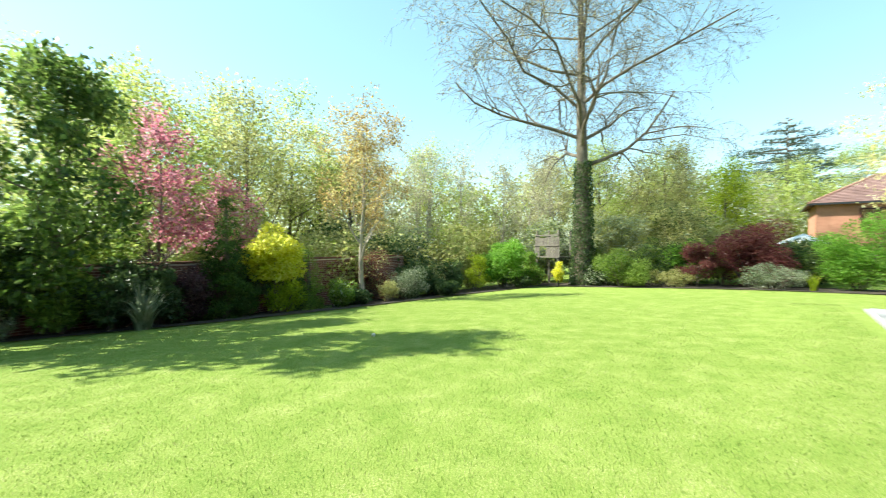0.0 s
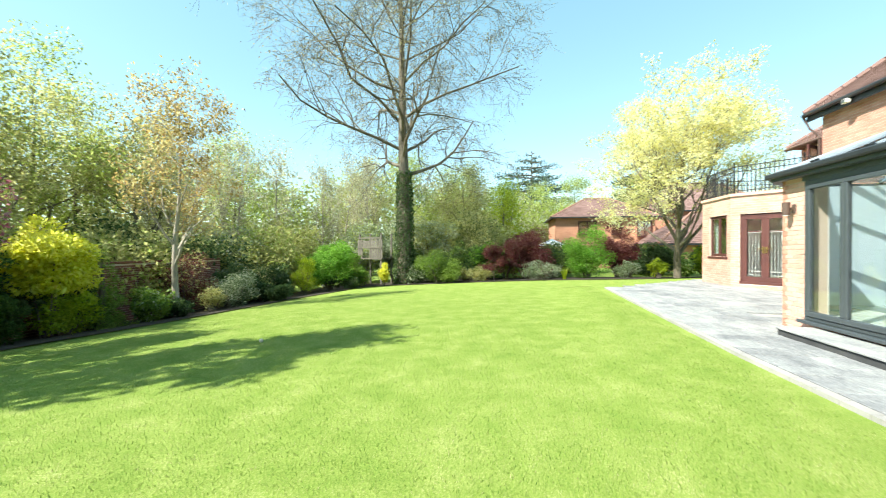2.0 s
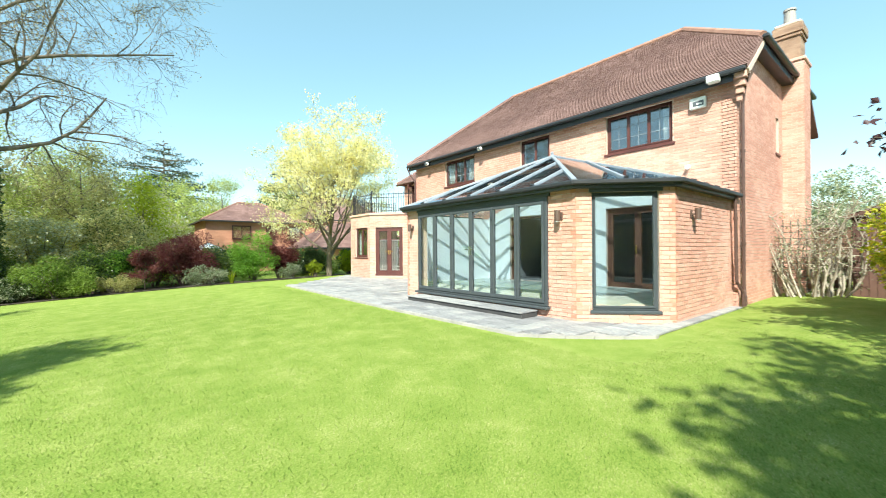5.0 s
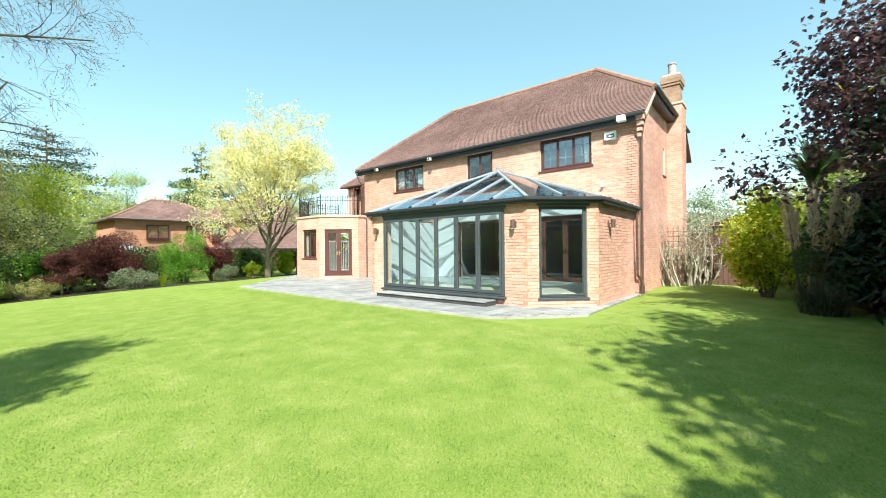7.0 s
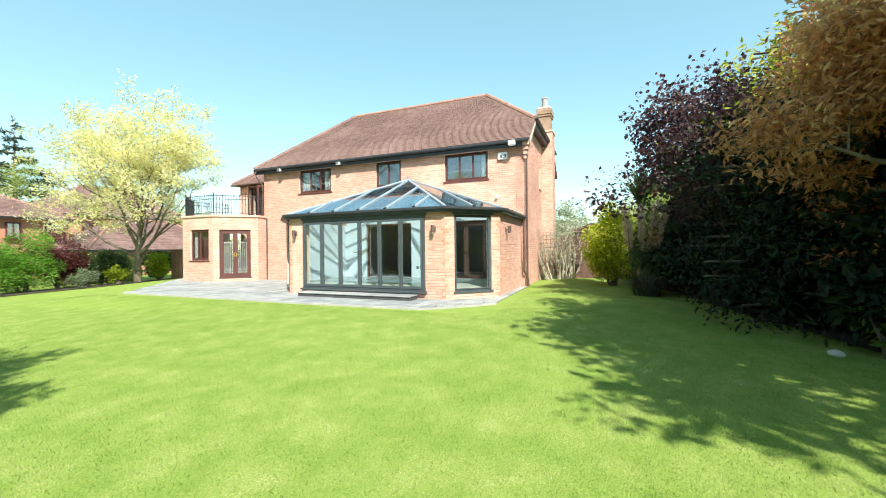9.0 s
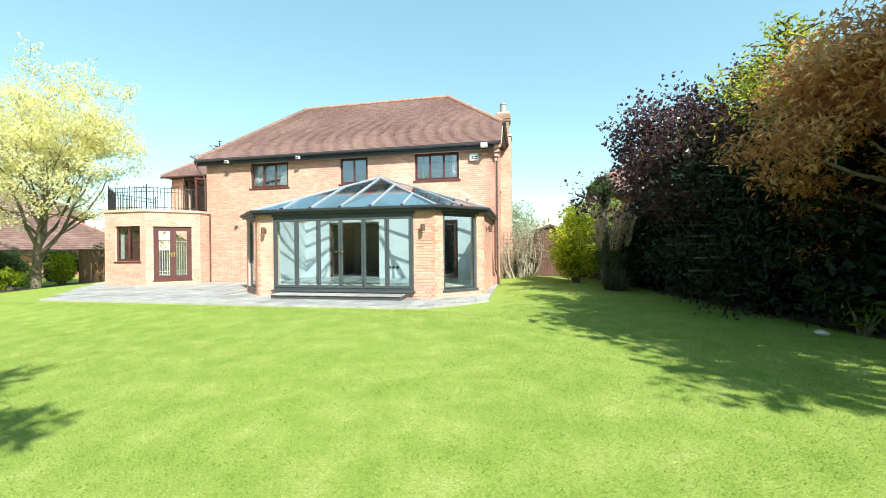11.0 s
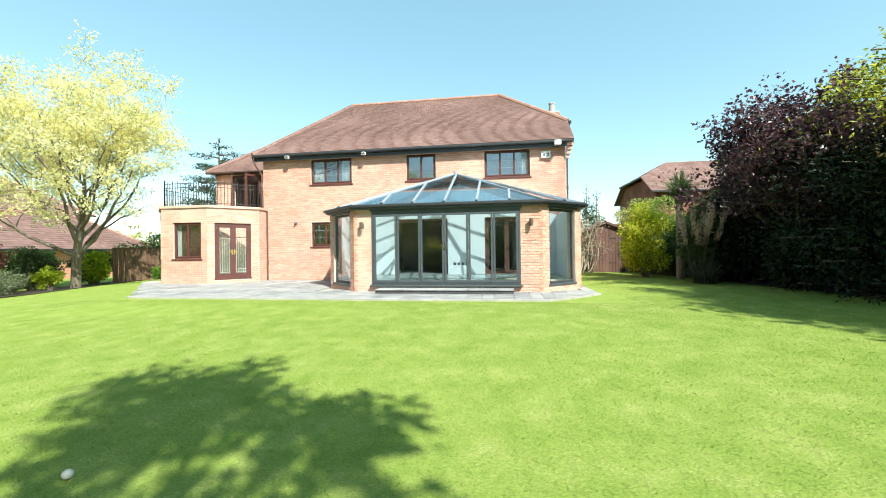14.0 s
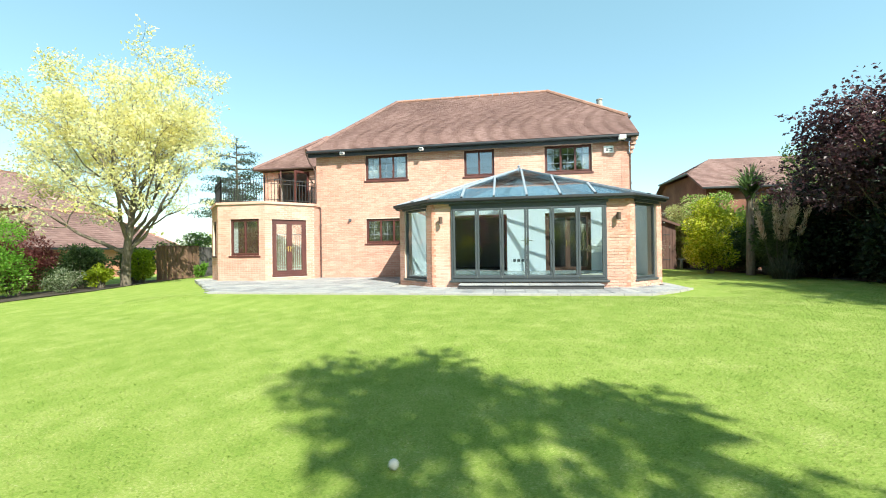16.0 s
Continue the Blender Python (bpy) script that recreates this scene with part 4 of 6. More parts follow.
def facet(p, q, tops, along_n):
    """Panes and bars over one slope: from the eave p-q up to the line of tops (from over p to over q)."""
    base = q - p
    L_ = base.length
    e = base.normalized()
    nrm = base.cross(tops[0] - p).normalized()
    nrm = nrm if nrm.z > 0 else -nrm
    up = nrm.cross(e)
    up = up if up.z > 0 else -up
    prof = [(0.0, 0.0)] + [((t - p).dot(e), (t - p).dot(up)) for t in tops] + [(L_, 0.0)]

    def height(u):
        for (a0, h0), (a1, h1) in zip(prof, prof[1:]):
            if a0 - 1e-6 <= u <= a1 + 1e-6 and a1 > a0:
                return h0 + (h1 - h0) * (u - a0) / (a1 - a0)
        return 0.0

    cuts = [L_ * i / along_n for i in range(along_n + 1)]
    for u0, u1 in zip(cuts, cuts[1:]):
        mids = [a for a, h in prof if u0 + 1e-4 < a < u1 - 1e-4]
        poly = [(u0, 0), (u1, 0), (u1, height(u1))] + [(a, height(a)) for a in mids[::-1]] + [(u0, height(u0))]
        clean = []
        for c in poly:
            if not clean or (abs(c[0] - clean[-1][0]) + abs(c[1] - clean[-1][1])) > 1e-3:
                clean.append(c)
        if len(clean) > 1 and abs(clean[0][0] - clean[-1][0]) + abs(clean[0][1] - clean[-1][1]) < 1e-3:
            clean.pop()
        if len(clean) >= 3:
            part("roof_pane", prism(bmesh.new(), [p + e * a + up * h for a, h in clean], nrm * 0.016), M["roof_glass"], cons)
    for u in cuts[1:-1]:
        h = height(u)
        part("glazing_bar", rod(bmesh.new(), p + e * u + nrm * 0.02, p + e * u + up * (h - 0.02) + nrm * 0.02, 0.06, 0.05), M["alu_light"], cons)
        part("bar_cap", rod(bmesh.new(), p + e * u + nrm * 0.03 - up * 0.05, p + e * u + nrm * 0.03 + up * 0.03, 0.06, 0.06), M["black"], cons)


facet(V[2], V[3], [P], 6)
facet(V[3], V[4], [P], 2)
facet(V[1], V[2], [P], 2)
facet(V[4], V[5], [P, Q], 5)
facet(V[0], V[1], [Q, P], 5)
part("finial", cyl(cyl(bmesh.new(), P, P + Vector((0, 0, 0.1)), 0.05, 0.04, 10), P + Vector((0, 0, 0.1)), P + Vector((0, 0, 0.14)), 0.06, 0.02, 10), M["alu_light"], cons)
step = tagged(part("door_step", boxes((2.5, 2.98, 1.5, 5.25, 0.19, 0.29), bevel=0.012), M["slate_dark"], None), "low dark stone step below the folding doors", "step", kind="structure")
for i in range(6):
    part("step_slab", boxes((2.47, 2.99, 1.49 + i * 0.627, 1.49 + (i + 1) * 0.627 - 0.006, 0.292, 0.322), bevel=0.006), M["slab"], step)



def inner_doors(y1, y0, closed):
    """Brown glazed doors between the conservatory and the room behind."""
    d = thing("inner_doors", "", "")
    d.parent = cons
    d.matrix_basis = pose(7.42, y1, 0, 0, 0, -90)
    W, z0, z1 = y1 - y0, 0.43, 2.6
    part("door_frame", boxes((0, W, 0, 0.09, z1 - 0.06, z1), (0, 0.06, 0.002, 0.088, z0, z1 - 0.06), (W - 0.06, W, 0.002, 0.088, z0, z1 - 0.06)), M["oak"], d)
    if closed:
        for x0, x1 in ((0.06, W / 2), (W / 2, W - 0.06)):
            leaf = part("door_leaf", boxes((x0, x1, 0.02, 0.06, z0, z0 + 0.14), (x0, x1, 0.02, 0.06, z1 - 0.16, z1 - 0.06), (x0, x0 + 0.09, 0.022, 0.058, z0 + 0.14, z1 - 0.16), (x1 - 0.09, x1, 0.022, 0.058, z0 + 0.14, z1 - 0.16)), M["oak"], d)
            part("pane", boxes((x0 + 0.09, x1 - 0.09, 0.035, 0.041, z0 + 0.14, z1 - 0.16)), M["glass"], leaf)
        part("handle", boxes((W / 2 - 0.06, W / 2 - 0.03, 0.0, 0.02, 1.35, 1.58), (W / 2 - 0.055, W / 2 - 0.035, -0.04, 0.0, 1.45, 1.47)), M["brass"], d)


inner_doors(6.0, 3.89, False)
inner_doors(2.45, 0.78, True)
for k in range(4):
    s = thing("socket_plate", "small black wall socket on the white wall", "socket", (7.32, 3.62 - 0.16 * k, 0.78), "wall sockets")
    part("plate", boxes((-0.012, 0, -0.05, 0.05, 0, 0.1), bevel=0.003), M["iron"], s)
    part("insert", boxes((-0.016, -0.012, -0.03, 0.03, 0.02, 0.08)), M["grey_plastic"], s)
wall_lamp((3.04, 5.78, 2.1), -90)
wall_lamp((3.04, 1.0, 2.1), -90)
wall_lamp((4.9, -0.51, 2.12), 0)

# fixtures on the house wall
for y in (10.42, 7.16):
    l = thing("floodlight", "small white floodlight fixed under the eaves", "lamp", (7.09, y, 5.24), "eaves floodlights")
    part("bracket", boxes((-0.03, 0.02, -0.03, 0.03, -0.02, 0.06)), M["plastic"], l)
    part("head", boxes((-0.14, -0.03, -0.09, 0.09, -0.07, 0.04), bevel=0.015), M["plastic"], l)
    part("lens", boxes((-0.146, -0.141, -0.07, 0.07, -0.055, 0.025)), M["grey_plastic"], l)
l = thing("security_light", "white security light under the eaves corner", "lamp", (7.09, -0.27, 5.26))
part("head", boxes((-0.2, -0.02, -0.12, 0.12, -0.09, 0.08), bevel=0.02), M["plastic"], l)
part("bracket", boxes((-0.03, 0.02, -0.03, 0.03, -0.03, 0.05)), M["grey_plastic"], l)
al = thing("alarm_box", "white burglar alarm box with dark badge on the brick wall", "alarm", (7.335, 0.13, 4.78))
part("case", boxes((-0.09, 0, -0.17, 0.17, 0, 0.26), bevel=0.015), M["plastic"], al)
part("badge", boxes((-0.095, -0.091, -0.13, 0.1, 0.05, 0.17)), M["grey_plastic"], al)
part("badge_stripe", boxes((-0.099, -0.0955, -0.1, 0.02, 0.08, 0.12)), M["plastic"], al)
sp = thing("wall_spotlight", "small white spotlight on the house wall", "lamp", (7.34, 0.35, 3.45))
part("head", cyl(bmesh.new(), (-0.12, 0, -0.03), (-0.02, 0, 0.02), 0.05, 0.04, 12), M["plastic"], sp)
part("base", boxes((-0.03, 0, -0.04, 0.04, -0.04, 0.04), bevel=0.008), M["plastic"], sp)
vt = thing("wall_vent", "small round outlet on the house wall", "vent", (7.34, 10.25, 2.55))
part("pipe", cyl(bmesh.new(), (-0.09, 0, 0), (0, 0, 0), 0.045, n=12), M["grey_plastic"], vt)
part("collar", cyl(bmesh.new(), (-0.015, 0, 0), (0, 0, 0), 0.065, n=12), M["grey_plastic"], vt)


def downpipe(pts, r, label, m="brown_pipe"):
    t = thing("downpipe", label, "pipe", (0, 0, 0), "downpipes")
    bm = bmesh.new()
    for p, q in zip(pts, pts[1:]):
        cyl(bm, p, q, r, n=10)
    part("pipe", bm, M[m], t)
    for p, q in zip(pts, pts[1:]):
        if abs(p[2] - q[2]) > 1.5:
            for k in (0.25, 0.75):
                c = Vector(p).lerp(Vector(q), k)
                part("bracket", cyl(bmesh.new(), c - Vector((0, 0, 0.03)), c + Vector((0, 0, 0.03)), r * 1.3, n=10), M[m], t)


downpipe([(7.2, -0.86, 5.3), (7.45, -0.72, 5.0), (7.5, -0.68, 4.7), (7.5, -0.68, 0.55), (7.42, -0.72, 0.4), (7.42, -0.72, 0.2)], 0.035, "brown downpipe at the house's corner")
downpipe([(7.1, -0.63, 2.6), (7.2, -0.62, 0.75), (7.36, -0.7, 0.5), (7.36, -0.7, 0.2)], 0.033, "brown downpipe from the conservatory gutter")
downpipe([(7.05, 12.0, 5.3), (7.15, 11.9, 4.95), (7.3, 11.78, 4.7), (7.28, 11.72, 4.6), (7.28, 11.72, 3.22)], 0.03, "brown downpipe beside the balcony")
downpipe([(7.31, 11.52, 3.1), (7.31, 11.52, 0.19)], 0.03, "brown downpipe beside the bay")


# ---- plants ----
def leaf_cloud(points, size, rng, up=0.35, lean=None, slim=0.5):
    """Folded four-cornered leaves at the points, turned at random; lean: outward ways that they follow."""
    n = len(points)
    d = rng.normal(size=(n, 3))
    if lean is not None:
        d = d * 0.7 + lean
    d[:, 2] -= 0.15
    d /= np.linalg.norm(d, axis=1)[:, None] + 1e-9
    nr = rng.normal(size=(n, 3))
    nr[:, 2] += up * 3
    s = np.cross(d, nr)
    s /= np.linalg.norm(s, axis=1)[:, None] + 1e-9
    f = np.cross(s, d)
    ln = size * rng.uniform(0.6, 1.35, n)[:, None]
    wd = ln * slim * 0.5
    v = np.stack([points, points + d * ln * 0.5 + s * wd + f * wd * 0.35, points + d * ln, points + d * ln * 0.5 - s * wd + f * wd * 0.35], 1)
    return v.reshape(-1, 3), np.arange(n * 4).reshape(-1, 4)


def clumps(rng, k, centre, radius, shell=0.55):
    """Centres and radii of k clumps within an ellipsoid."""
    d = rng.normal(size=(k, 3))
    d /= np.linalg.norm(d, axis=1)[:, None]
    r = (shell + (1 - shell) * rng.uniform(0, 1, k)) ** 1.0
    c = np.asarray(centre) + d * r[:, None] * np.asarray(radius)
    return c, np.mean(radius) * rng.uniform(0.22, 0.46, k)


def fill(rng, cs, rs, n, flat=0.8):
    """n points in the clumps, most of them near their skins, and the outward way at each."""
    p = rs ** 2 / np.sum(rs ** 2)
    i = rng.choice(len(cs), n, p=p)
    d = rng.normal(size=(n, 3))
    d /= np.linalg.norm(d, axis=1)[:, None]
    r = rng.uniform(0.25, 1.0, n) ** 0.5
    q = d * (r * rs[i])[:, None]
    q[:, 2] *= flat
    return cs[i] + q, d


def tubes(lines, sides=6):
    """Tapered tubes: each line is a list of (point, radius)."""
    vs, fs, k = [], [], 0
    ang = np.linspace(0, 2 * np.pi, sides, endpoint=False)
    for line in lines:
        pts = np.array([p for p, _ in line], float)
        rad = np.array([r for _, r in line])
        t = np.gradient(pts, axis=0)
        t /= np.linalg.norm(t, axis=1)[:, None] + 1e-9
        ref = np.where(np.abs(t[:, 2:3]) > 0.9, np.array([[1.0, 0, 0]]), np.array([[0, 0, 1.0]]))
        a = np.cross(t, ref)
        a /= np.linalg.norm(a, axis=1)[:, None] + 1e-9
        b = np.cross(t, a)
        ring = pts[:, None] + rad[:, None, None] * (a[:, None] * np.cos(ang)[None, :, None] + b[:, None] * np.sin(ang)[None, :, None])
        vs.append(ring.reshape(-1, 3))
        m = len(pts)
        for i in range(m - 1):
            for j in range(sides):
                fs.append((k + i * sides + j, k + i * sides + (j + 1) % sides, k + (i + 1) * sides + (j + 1) % sides, k + (i + 1) * sides + j))
        k += m * sides
    return np.concatenate(vs), np.array(fs)


def limb(rng, start, way, length, r0, r1, bend=0.18, rise=0.1, n=6):
    """One wandering limb."""
    p, d = np.array(start, float), np.array(way, float)
    d /= np.linalg.norm(d)
    out = [(p.copy(), r0)]
    for i in range(n):
        d = d + rng.normal(size=3) * bend
        d[2] += rise
        d /= np.linalg.norm(d)
        p = p + d * length / n
        out.append((p.copy(), r0 + (r1 - r0) * (i + 1) / n))
    return out


def branching(rng, height, r, clear, spread, levels, kids, rise=0.12, lean=(0, 0), drop=0.0, thin=0.6, wob=0.05, wide=False, fine=0.006):
    """The limbs of a tree about the origin: lines, and the ends of the finest ones."""
    trunk = limb(rng, (0, 0, -0.15), (lean[0], lean[1], 1), height * 0.92, r, r * 0.12, bend=wob, rise=0.25, n=12)
    lines, ends = [trunk], []
    parents = [(trunk, 0)]
    for lv in range(1, levels + 1):
        nxt = []
        for line, _ in parents:
            k = kids[lv - 1]
            for j in range(k):
                f = (clear + (0.97 - clear) * (j + rng.uniform(0, 0.9)) / k) if lv == 1 else rng.uniform(0.25, 1.0)
                x = f * (len(line) - 1)
                i = min(int(x), len(line) - 2)
                a, b = line[i], line[i + 1]
                p = a[0] + (b[0] - a[0]) * (x - i)
                rr = (a[1] + (b[1] - a[1]) * (x - i))
                t = b[0] - a[0]
                t = t / (np.linalg.norm(t) + 1e-9)
                side = rng.normal(size=3)
                if lv == 1:
                    th = j * 2.4 + rng.uniform(-0.5, 0.5)
                    side = np.array([math.cos(th), math.sin(th), rng.uniform(0.0, 0.6)])
                    g = (f - clear) / (1 - clear)
                    ln = spread * ((0.5 + 0.7 * math.sin(math.pi * min(1.0, 0.12 + g))) if wide else (1.15 - 0.62 * g)) * rng.uniform(0.75, 1.1)
                    way = t * 0.35 + side
                else:
                    side -= t * side.dot(t)
                    side /= np.linalg.norm(side) + 1e-9
                    ln = spread * (0.5 ** (lv - 1)) * rng.uniform(0.6, 1.15)
                    way = t * 0.75 + side * 0.8
                child = limb(rng, p, way, ln, max(rr * (thin if lv == 1 else 0.6), fine), max(rr * 0.12, 0.004), 0.2, rise if lv == 1 else rise - drop, n=5 if lv < levels else 4)
                lines.append(child)
                nxt.append((child, lv))
        parents = nxt
    ends = [ln for ln, _ in parents]
    return lines, ends


def tree(name, at, label, height, r, clear, spread, levels, kids, leaf, nleaf, size, seed, puff=0.35, bark="bark", rise=0.12, sides=6, drop=0.0, flat=0.8, up=0.35, category="tree", group="", slim=0.5, lean=(0, 0), thin=0.6, wob=0.05, wide=False, fine=0.006):
    rng = np.random.default_rng(seed)
    t = thing(name, label, category, (at[0], at[1], land(*at)), group)
    lines, ends = branching(rng, height, r, clear, spread, levels, kids, rise, lean, drop, thin, wob, wide, fine)
    big = [l for l in lines if l[0][1] > min(0.035, r * 0.8)]
    fine = [l for l in lines if l[0][1] <= min(0.035, r * 0.8)]
    v, f = tubes(big, sides + 2)
    arrays("trunk", v, f, M[bark], t, smooth=True)
    if fine:
        v, f = tubes(fine, 3)
        arrays("twig_work", v, f, M[bark], t, kind="stuff")
    if nleaf:
        pts = np.array([q for l in ends for q, _ in l[1:]])
        rs = np.full(len(pts), puff) * rng.uniform(0.6, 1.3, len(pts))
        p, d = fill(rng, pts, rs, nleaf, flat)
        v, f = leaf_cloud(p, size, rng, up, d * 0.5, slim)
        arrays("crown", v, f, L[leaf], t, kind="stuff")
    return t


def shrub(name, at, label, w, d, h, leaf, nleaf, size, seed, lumps=16, up=0.3, group="", base=0.0, slim=0.55, category="shrub", stems=True, second=None, z=None, shell=0.55):
    """A bush: a few stems, and a crown of leaf clumps of uneven outline that reaches from base to h."""
    rng = np.random.default_rng(seed)
    t = thing(name, label, category, (at[0], at[1], land(*at) if z is None else z), group)
    cs, rs = clumps(rng, lumps, (0, 0, base + (h - base) * 0.52), (w * 0.4, d * 0.4, (h - base) * 0.42), shell)
    rs = np.minimum(rs, 0.3 * min(w, d, h - base) + 0.08) * 1.15
    core = 8
    cs = np.concatenate([cs, rng.uniform(-0.2, 0.2, (core, 3)) * np.array([w, d, (h - base)]) + np.array([0, 0, base + (h - base) * 0.42])])
    rs = np.concatenate([rs, np.full(core, 0.26 * min(w, d, h))])
    p, o = fill(rng, cs, rs, nleaf)
    p[:, 2] = np.maximum(p[:, 2], 0.02 + rng.uniform(0, 0.1, len(p)))
    if stems:
        lines = []
        for c in cs[:10]:
            lines.append([(np.array([c[0] * 0.12, c[1] * 0.12, -0.1]), 0.03), (np.array([c[0] * 0.5, c[1] * 0.5, c[2] * 0.5]), 0.022), (c, 0.008)])
        v, f = tubes(lines, 5)
        arrays("stem_work", v, f, M["bark"], t, kind="stuff")
    if second:
        pick = rng.uniform(size=len(p)) < second[1]
        v, f = leaf_cloud(p[pick], size * 0.9, rng, up, o[pick] * 0.6, slim)
        arrays("blossom" if len(second) > 2 else "new_growth", v, f, L[second[0]], t, kind="stuff")
        p, o = p[~pick], o[~pick]
    v, f = leaf_cloud(p, size, rng, up, o * 0.6, slim)
    arrays("foliage", v, f, L[leaf], t, kind="stuff")
    return t


def conifer(name, at, label, h, w, leaf, nleaf, size, seed, taper=0.9, layers=0, bark="bark", clear=0.0, group="", r=0.12, flat=0.5, z=None, under=None):
    rng = np.random.default_rng(seed)
    t = thing(name, label, "tree", (at[0], at[1], land(*at) if z is None else z), group)
    lines = [[(np.array([0, 0, -0.2]), r), (np.array([0, 0, h * 0.5]), r * 0.6), (np.array([0, 0, h * 0.97]), 0.02)]]
    n = layers or 60
    cs, rs = [], []
    for i in range(n):
        f = clear + (1 - clear) * (i + 0.5) / n
        rad = w * 0.5 * (1 - (max(0, f - clear) / (1 - clear)) ** (1 / max(taper, 0.05))) * rng.uniform(0.72, 1.1) + 0.06
        th = i * 2.4 + rng.uniform(-0.4, 0.4)
        e = np.array([math.cos(th) * rad, math.sin(th) * rad, f * h])
        if layers:
            lines.append([(np.array([0, 0, f * h - 0.1]), r * 0.35), (e * np.array([0.5, 0.5, 1]), r * 0.2), (e, 0.02)])
        for k in (0.55, 0.95) if rad > 0.4 else (0.8,):
            cs.append(e * np.array([k, k, 1]) + rng.normal(size=3) * 0.05)
            rs.append(max(0.28 if layers else 0.12, rad * (0.42 if layers else 0.5)))
    v, f = tubes(lines[:1], 8)
    arrays("trunk", v, f, M[bark], t, smooth=True)
    if lines[1:]:
        v, f = tubes(lines[1:], 4)
        arrays("limb_work", v, f, M[bark], t, kind="stuff")
    p, o = fill(rng, np.array(cs), np.array(rs), nleaf, flat)
    lean = o * 0.5 + np.array([0, 0, 0.4 if not layers else 0.0])
    # leaves below a ragged height get a darker leaf, shade painted by colour
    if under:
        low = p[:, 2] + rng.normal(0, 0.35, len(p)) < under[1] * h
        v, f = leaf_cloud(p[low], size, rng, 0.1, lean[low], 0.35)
        arrays("shaded_foliage", v, f, L[under[0]], t, kind="stuff")
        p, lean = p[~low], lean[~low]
    v, f = leaf_cloud(p, size, rng, 0.1, lean, 0.35)
    arrays("foliage", v, f, L[leaf], t, kind="stuff")
    return t


def tuft(name, at, label, n, length, width, leaf, seed, arch=0.6, spread=0.25, group="", lift=0.0, category="plant"):
    """A clump of long arching blades."""
    rng = np.random.default_rng(seed)
    t = thing(name, label, category, (at[0], at[1], land(*at) + lift), group)
    k = 6
    th = rng.uniform(0, 2 * np.pi, n)
    ln = length * rng.uniform(0.55, 1.1, n)
    out = rng.uniform(0.1, 1.0, n) * arch
    s = np.linspace(0, 1, k)
    rad = spread * rng.uniform(0, 1, n)[:, None] + ln[:, None] * out[:, None] * (s[None] ** 1.6)
    z = ln[:, None] * (s[None] - out[:, None] * 0.75 * s[None] ** 2.6)
    c = np.stack([np.cos(th)[:, None] * rad, np.sin(th)[:, None] * rad, z], -1)
    sd = np.stack([-np.sin(th), np.cos(th), np.zeros(n)], -1)[:, None]
    w = width * (1 - s ** 2)[None, :, None] + 0.002
    v = np.stack([c - sd * w / 2, c + sd * w / 2], 2).reshape(n, k * 2, 3)
    i = np.arange(k - 1) * 2
    q = np.stack([i, i + 1, i + 3, i + 2], -1)
    arrays("blade_tuft", v.reshape(-1, 3), (np.arange(n)[:, None, None] * k * 2 + q).reshape(-1, 4), L[leaf], t, kind="stuff")
    return t


# west border, from south to north
shrub("shrub", (-12.9, -1.2), "dark glossy shrub under trees beside the old wall", 2.4, 2.0, 1.6, "dark", 5000, 0.09, 11, group="border shrubs")
tree("broadleaf_tree", (-13.3, 1.2), "leafy green tree with broad leaves over the border", 6.6, 0.12, 0.1, 2.0, 3, (14, 5, 4), "deep", 7000, 0.19, 12, 0.36)
shrub("shrub", (-13.2, 0.3), "dense dark green shrub against the brick wall", 2.6, 2.2, 3.0, "dark", 9000, 0.12, 13, group="border shrubs", second=("green", 0.25))
shrub("low_shrub", (-12.6, 0.2), "low silvery ground shrub at the lawn's edge", 1.6, 1.0, 0.75, "silver", 3500, 0.05, 14, group="border shrubs")
tree("pink_tree", (-14.2, 3.6), "small tree with pink-red spring leaves", 6.0, 0.09, 0.25, 1.6, 3, (11, 4, 3), "pink", 3200, 0.12, 15, 0.34, slim=0.6)
tree("pink_tree", (-14.6, 5.4), "slim tree with pink-red spring leaves", 4.6, 0.07, 0.3, 1.2, 3, (9, 4, 3), "pink", 1900, 0.12, 16, 0.3, slim=0.6)
shrub("shrub", (-13.6, 3.2), "dark purple-leaved shrub below the pink tree", 2.4, 1.8, 2.3, "purple", 8000, 0.08, 17, group="border shrubs", second=("dark", 0.5))
shrub("shrub", (-12.8, 4.2), "dusky purple low shrub beside the cypress", 1.9, 1.7, 1.8, "purple", 8000, 0.08, 18, group="border shrubs")
tuft("strap_leaf_clump", (-11.9, 2.7), "clump of long arching grey-green leaves at the lawn's edge", 130, 1.4, 0.06, "strap", 19, 0.75, 0.2)
conifer("cypress", (-12.5, 4.9), "narrow dark green column cypress", 3.7, 1.05, "cypress", 14000, 0.09, 20, taper=0.4)
shrub("golden_shrub", (-12.6, 6.4), "bright golden-yellow shrub with layered foliage", 2.2, 2.0, 3.2, "gold", 9000, 0.13, 21, lumps=18, base=0.7, shell=0.4)
shrub("shrub", (-12.4, 6.6), "olive-green lower half of a golden bush", 1.6, 1.5, 1.2, "lime", 4000, 0.08, 22, group="border shrubs")
conifer("conifer", (-12.5, 7.6), "small green cone-shaped conifer by the wall", 2.1, 1.0, "green", 7000, 0.07, 23, taper=0.7)
shrub("shrub", (-12.0, 8.7), "green shrub with pale flower heads before the brick wall", 1.4, 1.1, 1.15, "green", 4000, 0.09, 24, second=("silver", 0.12), group="border shrubs")
tree("acer_tree", (-12.3, 9.8), "slender pale-barked tree with bronze spring leaves", 7.6, 0.11, 0.25, 2.2, 3, (15, 4, 4), "orange", 6500, 0.11, 25, 0.35, bark="bark_pale", rise=0.2)
